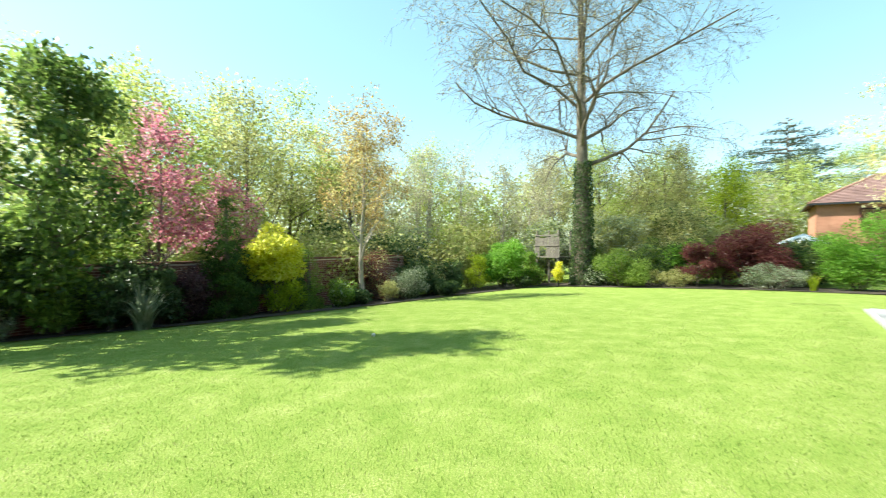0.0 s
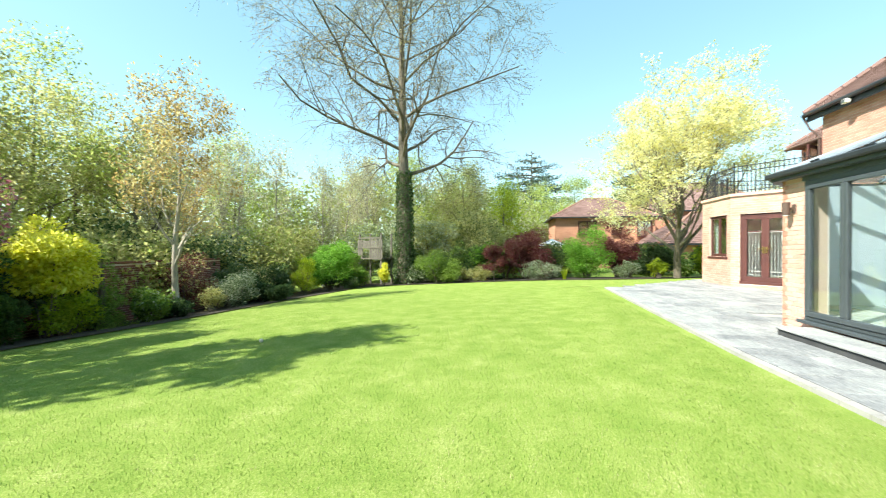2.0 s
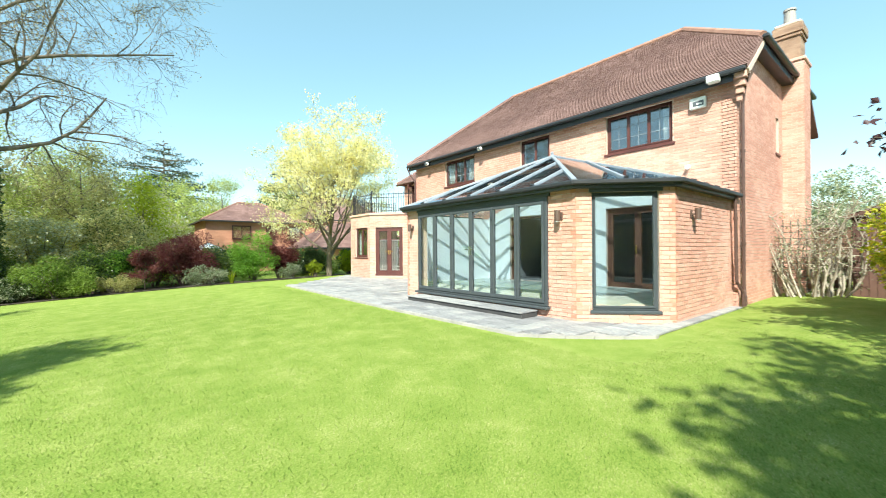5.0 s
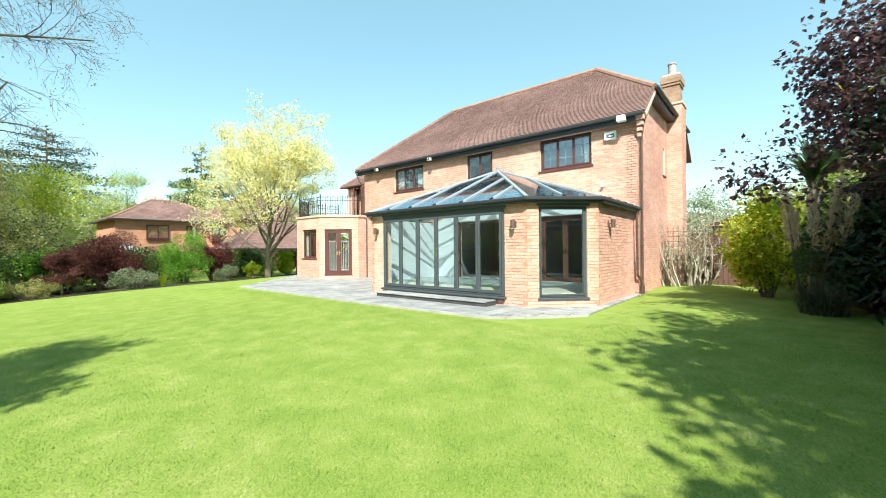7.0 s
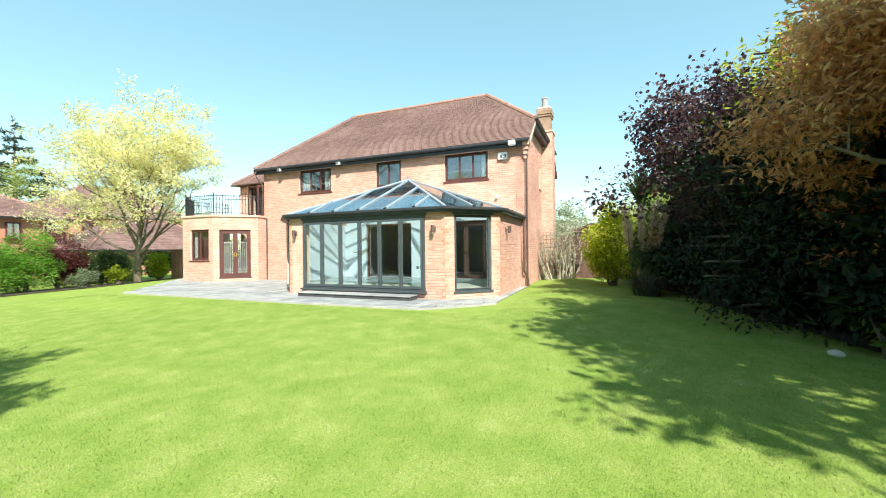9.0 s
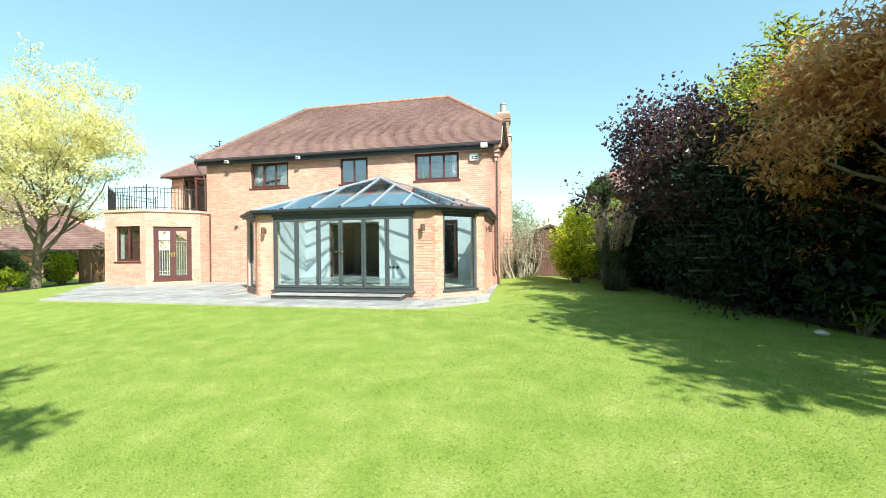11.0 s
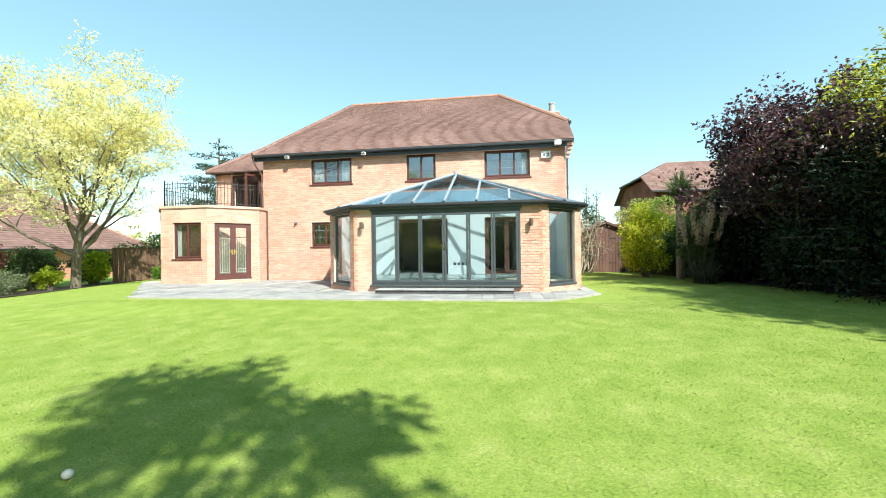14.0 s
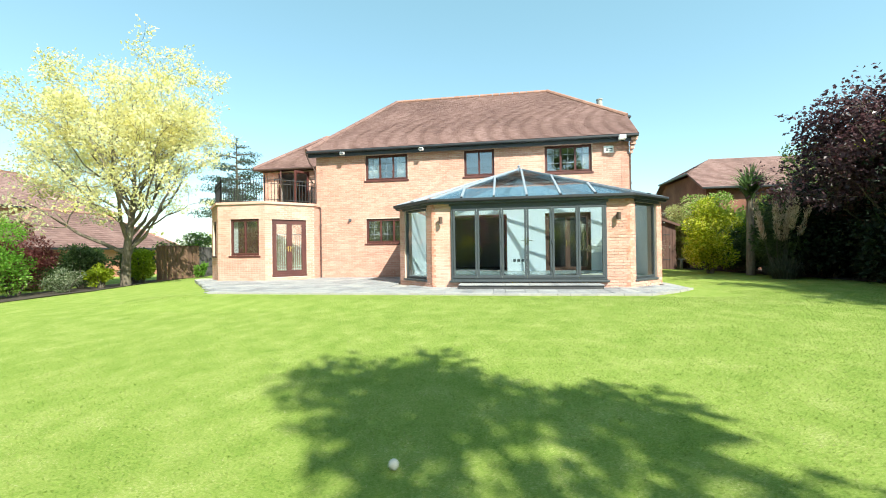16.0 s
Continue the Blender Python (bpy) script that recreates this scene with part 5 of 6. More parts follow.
shrub("shrub", (-13.0, 10.9), "dark purple-brown shrub behind the slender tree", 2.0, 1.8, 2.3, "copper", 7000, 0.07, 26, group="border shrubs", second=("olive", 0.4))
shrub("clipped_shrub", (-11.9, 11.9), "rounded grey-green clipped shrub at the lawn's edge", 2.4, 1.9, 1.6, "silver", 11000, 0.05, 27, lumps=24, group="border shrubs", second=("dark", 0.45))
shrub("low_shrub", (-11.7, 10.7), "small soft green shrub at the lawn's edge", 0.9, 0.9, 0.9, "olive", 3000, 0.05, 28, group="border shrubs")
shrub("shrub", (-12.6, 14.2), "dark leafy shrub in the border's shade", 2.4, 2.0, 1.8, "dark", 7000, 0.08, 29, group="border shrubs", second=("olive", 0.3))
shrub("clipped_shrub", (-11.6, 16.6), "rounded yellow-green clipped bush", 1.35, 1.25, 2.0, "lime", 9000, 0.05, 30, lumps=24, group="border shrubs")
shrub("laurel", (-11.2, 18.6), "bright green laurel bush behind the lawn's corner", 3.6, 2.6, 2.9, "bright", 12000, 0.12, 31, group="border shrubs")
shrub("shrub", (-10.4, 18.4), "low dark shrub at the foot of the laurel", 2.2, 1.0, 0.8, "dark", 4000, 0.06, 32, group="border shrubs")
shrub("golden_shrub", (-8.55, 19.7), "small bright yellow shrub before the play tower", 0.85, 0.8, 1.35, "gold", 3500, 0.07, 33)

for k, (bx, by, bh, lf) in enumerate(((-12.9, -0.4, 2.2, "dark"), (-12.8, 3.3, 1.8, "dark"), (-12.6, 2.2, 1.5, "dark"), (-12.9, 1.4, 2.0, "green"), (-13.2, 2.6, 1.9, "dark"), (-13.1, 5.6, 1.9, "dark"), (-13.1, 7.3, 1.6, "dark"), (-12.6, 13.0, 1.7, "dark"), (-12.4, 15.4, 1.9, "dark"), (-12.2, 9.2, 0.7, "dark"), (-11.3, 13.6, 0.7, "dark"))):
    shrub("shrub", (bx, by), "shaded evergreen shrub filling the border" if bh > 1 else "low evergreen ground cover at the lawn's edge", 2.0, 1.5, bh, lf, 6000, 0.11, 200 + k, group="border shrubs")

# far border, from west to east
shrub("rhododendron", (-9.4, 24.6), "tall grey-green rhododendron behind the play tower", 3.6, 2.8, 4.6, "silver", 12000, 0.12, 40, lumps=22, group="far border", second=("dark", 0.25))
shrub("rhododendron", (-6.2, 22.2), "tall olive and grey-green shrub by the big trunk", 3.6, 2.6, 4.6, "silver", 12000, 0.12, 41, lumps=24, group="far border", second=("olive", 0.5))
shrub("holly", (-3.6, 23.0), "tall dull olive evergreen shrub", 3.8, 2.8, 4.9, "olive", 12000, 0.11, 42, lumps=24, group="far border", second=("dark", 0.35))
for k, (bx, by, bh, lf, sc) in enumerate(((-7.4, 21.2, 2.4, "green", "silver"), (-4.4, 21.3, 2.6, "dark", "green"), (-6.6, 20.4, 1.3, "dark", "silver"), (-1.9, 23.4, 3.0, "green", "olive"), (-4.9, 24.6, 4.4, "olive", "spring"), (-8.2, 24.8, 4.8, "olive", "spring"), (0.9, 22.9, 2.2, "dark", "green"), (-10.9, 20.9, 1.9, "green", "bright"))):
    shrub("shrub", (bx, by), "mixed evergreen shrub in the far border" if bh < 3.5 else "tall yellow-green shrub behind the far border", 2.8, 1.8, bh, lf, 8000, 0.095, 260 + k, group="far border", second=(sc, 0.4))
shrub("juniper", (-5.4, 19.9), "spreading dark green juniper at the lawn's end", 3.4, 2.0, 1.8, "green", 11000, 0.08, 43, lumps=22, group="far border")
shrub("low_shrub", (-3.5, 20.1), "low mixed green shrub at the lawn's end", 2.4, 1.2, 0.75, "olive", 5000, 0.06, 44, group="far border")
shrub("laurel", (-3.0, 21.6), "fresh green leafy bush in the far border", 2.6, 2.0, 2.7, "bright", 8000, 0.1, 45, group="far border", second=("dark", 0.35))
tree("red_acer", (-2.45, 20.4), "small dark red spreading maple at the lawn's end", 1.7, 0.035, 0.25, 0.8, 3, (10, 4, 3), "copper", 5000, 0.08, 46, 0.16)
shrub("copper_bush", (-0.6, 22.2), "large copper-red leafy bush", 4.2, 2.8, 3.0, "copper", 18000, 0.085, 47, lumps=26, group="far border")
shrub("low_hedge", (0.0, 20.4), "low variegated shrub edging the lawn", 2.9, 1.1, 0.95, "silver", 7000, 0.05, 48, lumps=24, group="far border", second=("dark", 0.3))
tuft("strap_leaf_clump", (1.25, 20.2), "small yellow-green strap-leaved clump", 40, 0.8, 0.04, "lime", 49, 0.5, 0.1)
shrub("laurel", (2.6, 21.4), "bright green dense shrub at the lawn's end", 3.5, 2.4, 3.0, "bright", 13000, 0.085, 50, lumps=24, group="far border")
shrub("copper_bush", (4.6, 23.0), "copper-purple leafy bush before the neighbour's house", 3.0, 2.2, 3.3, "copper", 13000, 0.09, 51, group="far border")
shrub("clipped_shrub", (4.5, 20.5), "low rounded grey-green shrub edging the lawn", 1.7, 1.2, 0.95, "silver", 6000, 0.05, 52, lumps=22, group="far border", second=("dark", 0.5))
shrub("ivy_hedge", (6.3, 22.1), "dark glossy green hedge behind the cream tree", 3.2, 1.4, 2.0, "dark", 9000, 0.1, 53, lumps=22, group="far border")
shrub("ivy_hedge", (9.2, 22.4), "dark glossy green hedge behind the lawn", 2.8, 1.4, 2.0, "dark", 8000, 0.1, 54, lumps=22, group="far border")
shrub("golden_shrub", (6.0, 20.7), "low yellow-green leafy plant below the cream tree", 1.2, 0.9, 1.0, "lime", 2500, 0.1, 55)
shrub("golden_shrub", (8.4, 21.2), "yellow-green leafy shrub by the fence", 1.5, 1.2, 1.7, "lime", 4000, 0.11, 56)

tree("big_bare_tree", (-7.6, 20.6), "very tall tree just coming into leaf, mostly bare", 20.5, 0.43, 0.33, 7.6, 4, (30, 8, 6, 5), "bud", 24000, 0.1, 64, 0.35, sides=7, rise=0.07, drop=0.16, thin=0.36, wob=0.02, wide=True, fine=0.009)
ivy = np.random.default_rng(61)
tr = thing("ivy", "ivy climbing the foot of the big trunk", "climber", (-7.6, 20.6, land(-7.6, 20.6)))
n_iv = 7000
th_, hh_ = ivy.uniform(0, 6.28, n_iv), ivy.uniform(0, 1, n_iv) ** 1.2 * 6.5
rr_ = 0.38 + ivy.uniform(0, 0.26, n_iv) * (1.15 - hh_ / 6.5)
v_, f_ = leaf_cloud(np.stack([np.cos(th_) * rr_, np.sin(th_) * rr_, hh_], -1), 0.12, ivy, 0.2)
arrays("leafage", v_, f_, L["dark"], tr, kind="stuff")
v_, f_ = tubes([limb(ivy, (math.cos(a) * 0.42, math.sin(a) * 0.42, 0), (0, 0, 1), 5.5, 0.03, 0.008, 0.03, 0.2, 8) for a in (0.3, 2.0, 3.9, 5.2)], 5)
arrays("stem_work", v_, f_, M["bark"], tr, kind="stuff")
tree("cream_tree", (6.75, 20.3), "spreading tree covered in pale cream-yellow spring leaf", 6.7, 0.2, 0.2, 4.9, 4, (24, 4, 4, 3), "blossom", 42000, 0.125, 62, 0.4, rise=0.14, flat=0.5)

# the shaded side by the house
shrub("acer", (7.75, -3.5), "yellow-green leafy maple bush beside the shady hedge", 1.9, 1.9, 2.9, "lime", 11000, 0.1, 70, lumps=26, second=("gold", 0.5), shell=0.4)
shrub("shrub", (11.3, -4.9), "light green rambling shrub above the fence", 3.0, 2.4, 3.9, "olive", 12000, 0.09, 71, second=("bright", 0.4))
for k, (bx, by, bh, lf) in enumerate(((9.9, -5.3, 3.4, "green"), (7.6, -5.7, 3.0, "dark"), (12.0, -4.5, 3.3, "olive"), (9.0, -5.0, 2.2, "dark"), (8.6, -6.3, 3.7, "dark"), (10.6, -6.6, 3.9, "green"), (6.7, -5.2, 2.2, "dark"), (12.2, -6.4, 3.6, "green"))):
    shrub("hedge_shrub", (bx, by), "green hedge shrub behind the yellow maple", 2.6, 2.0, bh, lf, 8000, 0.1, 220 + k, group="hedge shrubs")
co = tuft("cordyline", (6.8, -4.3), "spiky dark cordyline palm with sword leaves", 260, 1.4, 0.06, "dark", 72, 0.75, 0.1, lift=2.55)
part("trunk", cyl(cyl(bmesh.new(), (0, 0, -3.0), (0, 0, -0.6), 0.14, 0.11, 10), (0, 0, -0.6), (0, 0, 0.08), 0.11, 0.09, 10), M["bark"], co)
tuft("pampas_grass", (5.15, -4.3), "dark green pampas grass clump beside the lawn", 420, 0.85, 0.02, "reed", 73, 0.95, 0.35, category="grass")


def plumes(at, n, seed):
    rng = np.random.default_rng(seed)
    t = thing("pampas_plumes", "tall dry buff pampas plumes", "grass", (at[0], at[1], land(*at)))
    for i in range(n):
        th, ln = rng.uniform(0, 6.28), rng.uniform(1.6, 2.35)
        lean = rng.uniform(0.05, 0.34)
        d = np.array([math.cos(th) * lean, math.sin(th) * lean, 1.0])
        base = np.array([math.cos(th) * 0.15, math.sin(th) * 0.15, 0.1])
        v, f = tubes([[(base, 0.009), (base + d * ln * 0.55, 0.008), (base + d * ln, 0.004)]], 4)
        stalk = arrays("stalk", v, f, L["reed"], t)
        p = base + d * (ln * rng.uniform(0.62, 1.04, 170))[:, None] + rng.normal(size=(170, 3)) * 0.03
        v, f = leaf_cloud(p, 0.13, rng, 0, np.tile(d * 1.8, (170, 1)), 0.16)
        arrays("plume", v, f, L["pampas"], stalk, kind="stuff")


plumes((5.1, -4.1), 13, 74)
shrub("hedge_shrub", (5.9, -4.6), "dark leafy shrub behind the pampas grass", 1.6, 1.4, 2.5, "dark", 6000, 0.09, 241, group="hedge shrubs")
shrub("hedge_shrub", (7.4, -6.6), "tall green shrub behind the cordyline palm", 2.8, 2.2, 5.0, "dark", 11000, 0.1, 242, lumps=24, group="hedge shrubs", second=("green", 0.25))
shrub("hedge_shrub", (7.0, -4.9), "dark leafy shrub below the cordyline", 1.8, 1.4, 2.2, "dark", 7000, 0.09, 240, group="hedge shrubs")
tree("purple_tree", (3.7, -6.1), "purple-leaved tree with glossy dark foliage", 3.7, 0.11, 0.25, 2.7, 3, (20, 5, 4), "purple", 24000, 0.095, 75, 0.38, rise=0.12, slim=0.8)
shrub("purple_shrub", (4.1, -6.6), "dense purple foliage of a dark hazel", 3.6, 2.6, 4.6, "purple", 15000, 0.1, 76, lumps=30, base=1.2, slim=0.8)
# near-black leaf below 0.62 of the height paints the crown's shaded part
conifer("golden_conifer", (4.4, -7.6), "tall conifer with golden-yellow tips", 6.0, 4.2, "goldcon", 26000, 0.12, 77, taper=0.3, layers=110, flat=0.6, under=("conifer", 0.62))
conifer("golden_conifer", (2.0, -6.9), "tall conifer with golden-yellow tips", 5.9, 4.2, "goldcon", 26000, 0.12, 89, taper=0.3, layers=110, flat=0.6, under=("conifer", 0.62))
# these conifers and the hedge wear leaves already darkened for deep shade
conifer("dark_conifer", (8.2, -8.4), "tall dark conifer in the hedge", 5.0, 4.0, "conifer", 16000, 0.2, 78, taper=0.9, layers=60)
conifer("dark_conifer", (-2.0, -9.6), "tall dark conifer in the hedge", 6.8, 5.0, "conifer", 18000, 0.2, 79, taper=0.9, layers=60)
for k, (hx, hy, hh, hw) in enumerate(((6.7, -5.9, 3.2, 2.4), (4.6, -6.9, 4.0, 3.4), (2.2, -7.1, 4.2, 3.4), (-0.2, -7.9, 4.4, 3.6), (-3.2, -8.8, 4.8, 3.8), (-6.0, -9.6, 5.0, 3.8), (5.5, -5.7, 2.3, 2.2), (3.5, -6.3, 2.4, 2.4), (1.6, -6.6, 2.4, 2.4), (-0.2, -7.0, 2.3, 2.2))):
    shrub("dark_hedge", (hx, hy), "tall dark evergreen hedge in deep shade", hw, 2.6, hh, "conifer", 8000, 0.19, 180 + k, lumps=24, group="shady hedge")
tree("japanese_maple", (-0.85, -6.6), "japanese maple with rust-orange leaves in layers", 4.3, 0.13, 0.35, 1.5, 3, (18, 6, 4), "maple", 26000, 0.11, 86, 0.36, rise=0.06, flat=0.35, slim=0.35, up=0.6)
shrub("seedling", (-0.6, -6.3), "small laurel seedling with pale green leaves", 0.9, 0.7, 0.9, "green", 160, 0.16, 87, lumps=6, slim=0.35)
# behind the path; it casts the shadow across the lawn
tree("shade_tree", (-12.1, -1.0), "leafy tree whose shadow lies across the lawn", 11.3, 0.2, 0.15, 1.75, 3, (18, 4, 3), "deep", 7500, 0.22, 88, 0.4)
for k, (hx, hy, hh) in enumerate(((-3.8, -8.1, 8.6), (-6.2, -8.6, 8.8))):
    tree("hedge_tree", (hx, hy), "dark leafy tree in the tall hedge beside the lawn", hh, 0.14, (0.3, 0.5)[k], 1.6, 3, (18, 5, 4), "dark", 7500, 0.19, 190 + k, 0.42, group="hedge trees")

# dropped on the lawn
bm = bmesh.new()
bmesh.ops.create_uvsphere(bm, u_segments=20, v_segments=12, radius=0.034, matrix=Matrix.Translation((-5.62, 4.74, ground_z(-5.62, 4.74) + 0.036)))
for fc in bm.faces:
    fc.smooth = True
tagged(part("ball", bm, M["ball"], None), "small pale worn ball on the lawn", "ball")
bm = bmesh.new()
bmesh.ops.create_icosphere(bm, subdivisions=3, radius=0.075, matrix=Matrix.Translation((-0.6, -5.8, ground_z(-0.6, -5.8) + 0.03)) @ Matrix.Diagonal((1.3, 1, 0.6, 1)))
for vv_ in bm.verts:
    vv_.co += Vector((1, 1, 0.6)) * 0.012 * noise.noise(vv_.co * 14)
tagged(part("stone", bm, M["stone"], None), "pale rounded stone on the shaded lawn", "stone")


# ---- garden structures ----
def garden_wall():
    w = thing("garden_wall", "old red-brown brick garden wall behind the shrubs", "wall", kind="structure")
    brick_wall(w, "wall", (-13.75, -4.0), (-13.75, 13.5), -1.2, 0.95, [], 0.22, single=(11.6, 13.4, -0.9, 0.95), brick="old_or_shaded_brick")
    part("coping", boxes((-14.0, -13.7, -4.0, 13.5, 0.953, 1.02), bevel=0.012), M["old_or_shaded_brick"], w)
    return w


def play_tower():
    t = thing("play_tower", "weathered wooden play tower on legs", "playhouse", (-9.93, 22.2, -0.62), turn=-20)
    for x in (-0.85, 0.85):
        for y in (-0.5, 0.5):
            part("leg", boxes((x - 0.05, x + 0.05, y - 0.04, y + 0.04, -0.9, 2.95), bevel=0.006), M["weathered"], t)
    part("deck", boxes((-0.95, 0.95, -0.6, 0.6, 1.35, 1.42)), M["weathered"], t)
    for i in range(15):
        x = -0.92 + i * 0.132
        if 3 <= i <= 6:
            part("board", boxes((x - 0.055, x + 0.055, -0.56, -0.54, 2.1, 2.5)), M["weathered"], t)
        else:
            part("board", boxes((x - 0.055, x + 0.055, -0.56, -0.54, 1.35, 2.55 + 0.03 * (i % 3)), bevel=0.004), M["weathered"], t)
    part("top_rail", boxes((-0.95, 0.95, -0.6, -0.565, 2.02, 2.1), (-0.95, 0.95, -0.6, -0.565, 2.62, 2.7)), M["weathered"], t)
    for s in (-0.85, 0.85):
        part("brace", rod(bmesh.new(), (s, -0.5, 1.3), (s * 1.4, -0.9, -0.75), 0.06, 0.06), M["weathered"], t)


def shed():
    s = thing("shed", "brown wooden garden shed with a dark felt roof", "shed", (11.5, -2.78, land(11.5, -2.8)))
    for i in range(10):
        y = -0.68 + i * 0.136
        part("board", boxes((-0.9, -0.875, y, y + 0.13, 0, 1.95 + 0.24 * (1 - abs(y + 0.06) / 0.7)), bevel=0.004), M["shed"], s)
    for y in (-0.68, 0.63):
        part("side", boxes((-0.87, 1.0, y, y + 0.05, 0, 1.93)), M["shed"], s)
    for k in (-1, 1):
        bm = prism(bmesh.new(), [(-1.0, 0, 2.24), (1.05, 0, 2.24), (1.05, k * 0.8, 1.93), (-1.0, k * 0.8, 1.93)], (0, 0, 0.04))
        part("roof", bm, M["felt"], s)
        part("fascia", rod(bmesh.new(), (-1.02, 0, 2.23), (-1.02, k * 0.81, 1.92), 0.02, 0.1), M["shed"], s)
    for z in (0.4, 1.5):
        part("hinge", boxes((-0.91, -0.9, -0.45, -0.15, z, z + 0.04)), M["iron"], s)


def trellis():
    t = thing("trellis", "pale wooden trellis beside the house wall", "trellis", (10.9, 0, 0.25))
    for i in range(8):
        y = -0.75 - i * 0.16
        part("lath", boxes((0, 0.015, y - 0.012, y + 0.012, 0.05, 2.0)), M["weathered"], t)
    for i in range(11):
        part("batten", boxes((0.017, 0.03, -1.95, -0.7, 0.12 + i * 0.17, 0.145 + i * 0.17)), M["weathered"], t)


def climber():
    rng = np.random.default_rng(91)
    t = thing("climber", "leafless pale climbing shrub against the house wall", "climber", (10.4, -1.35, land(10.4, -1.3)))
    lines = []
    for i in range(34):
        a = rng.uniform(-0.65, 0.7)
        l = limb(rng, (rng.uniform(-0.3, 0.3), a, -0.05), (rng.uniform(-0.15, 0.15), a * 0.5, 1), rng.uniform(1.6, 3.0), 0.03, 0.006, 0.2, 0.12, 8)
        lines.append(l)
        for j in range(4):
            p = l[int(rng.integers(3, 8))][0]
            lines.append(limb(rng, p, rng.normal(size=3) + np.array([0, 0, 0.6]), 0.7, 0.012, 0.003, 0.25, 0.05, 4))
    v, f = tubes(lines, 4)
    arrays("stem_work", v, f, M["bark_pale"], t, kind="stuff")
    p = np.array([q for l in lines for q, _ in l[2:]])
    p = p[rng.integers(0, len(p), 2600)] + rng.normal(size=(2600, 3)) * 0.12
    v, f = leaf_cloud(p, 0.06, rng)
    arrays("bud_cover", v, f, L["silver"], t, kind="stuff")


def bench():
    b = thing("garden_bench", "pale stone garden bench by the hedge", "bench", (11.3, -3.5, land(11.3, -3.5)), turn=0)
    part("seat", boxes((-0.2, 0.2, -0.55, 0.55, 0.4, 0.47), bevel=0.012), M["stone"], b)
    for y in (-0.4, 0.4):
        part("support", boxes((-0.16, 0.16, y - 0.06, y + 0.06, -0.03, 0.4), bevel=0.012), M["stone"], b)


def panel_fence(p, q, h, label, group, board="fence", z=None, w=0.13):
    f = thing("fence", label, "fence", (0, 0, 0), group)
    p, q = Vector((*p, 0)), Vector((*q, 0))
    n = int((q - p).length / w)
    way = (q - p).normalized()
    ang = math.atan2(way.y, way.x)
    z = land(p.x, p.y) if z is None else z
    for i in range(n):
        c = p.lerp(q, (i + 0.5) / n)
        s = part("board", boxes((-w / 2 + 0.004, w / 2 - 0.004, -0.01 + 0.008 * (i % 2), 0.01 + 0.008 * (i % 2), -0.1, h)), M[board], f)
        s.matrix_basis = Matrix.Translation((c.x, c.y, z)) @ Matrix.Rotation(ang, 4, "Z")
    r = part("capping", boxes((0, (q - p).length, -0.03, 0.04, h, h + 0.04)), M[board], f)
    r.matrix_basis = Matrix.Translation((p.x, p.y, z)) @ Matrix.Rotation(ang, 4, "Z")


garden_wall()
play_tower()
shed()
trellis()
climber()
bench()
panel_fence((13.6, -0.65), (13.6, -5.3), 1.9, "dark wooden fence behind the shed", "fences")
panel_fence((9.0, 21.0), (11.3, 20.6), 1.75, "brown wooden fence panels in sun", "fences")
panel_fence((11.3, 20.6), (14.5, 20.0), 1.6, "dark close-boarded gate and fence", "fences", "felt")
shrub("shrub", (13.5, 23.0), "dark green shrub above the fence", 4.5, 2.4, 3.0, "dark", 8000, 0.12, 95, group="far border", second=("bright", 0.3))
shrub("low_shrub", (10.6, 19.9), "small green plant before the fence", 0.8, 0.6, 0.8, "bright", 1500, 0.09, 96)


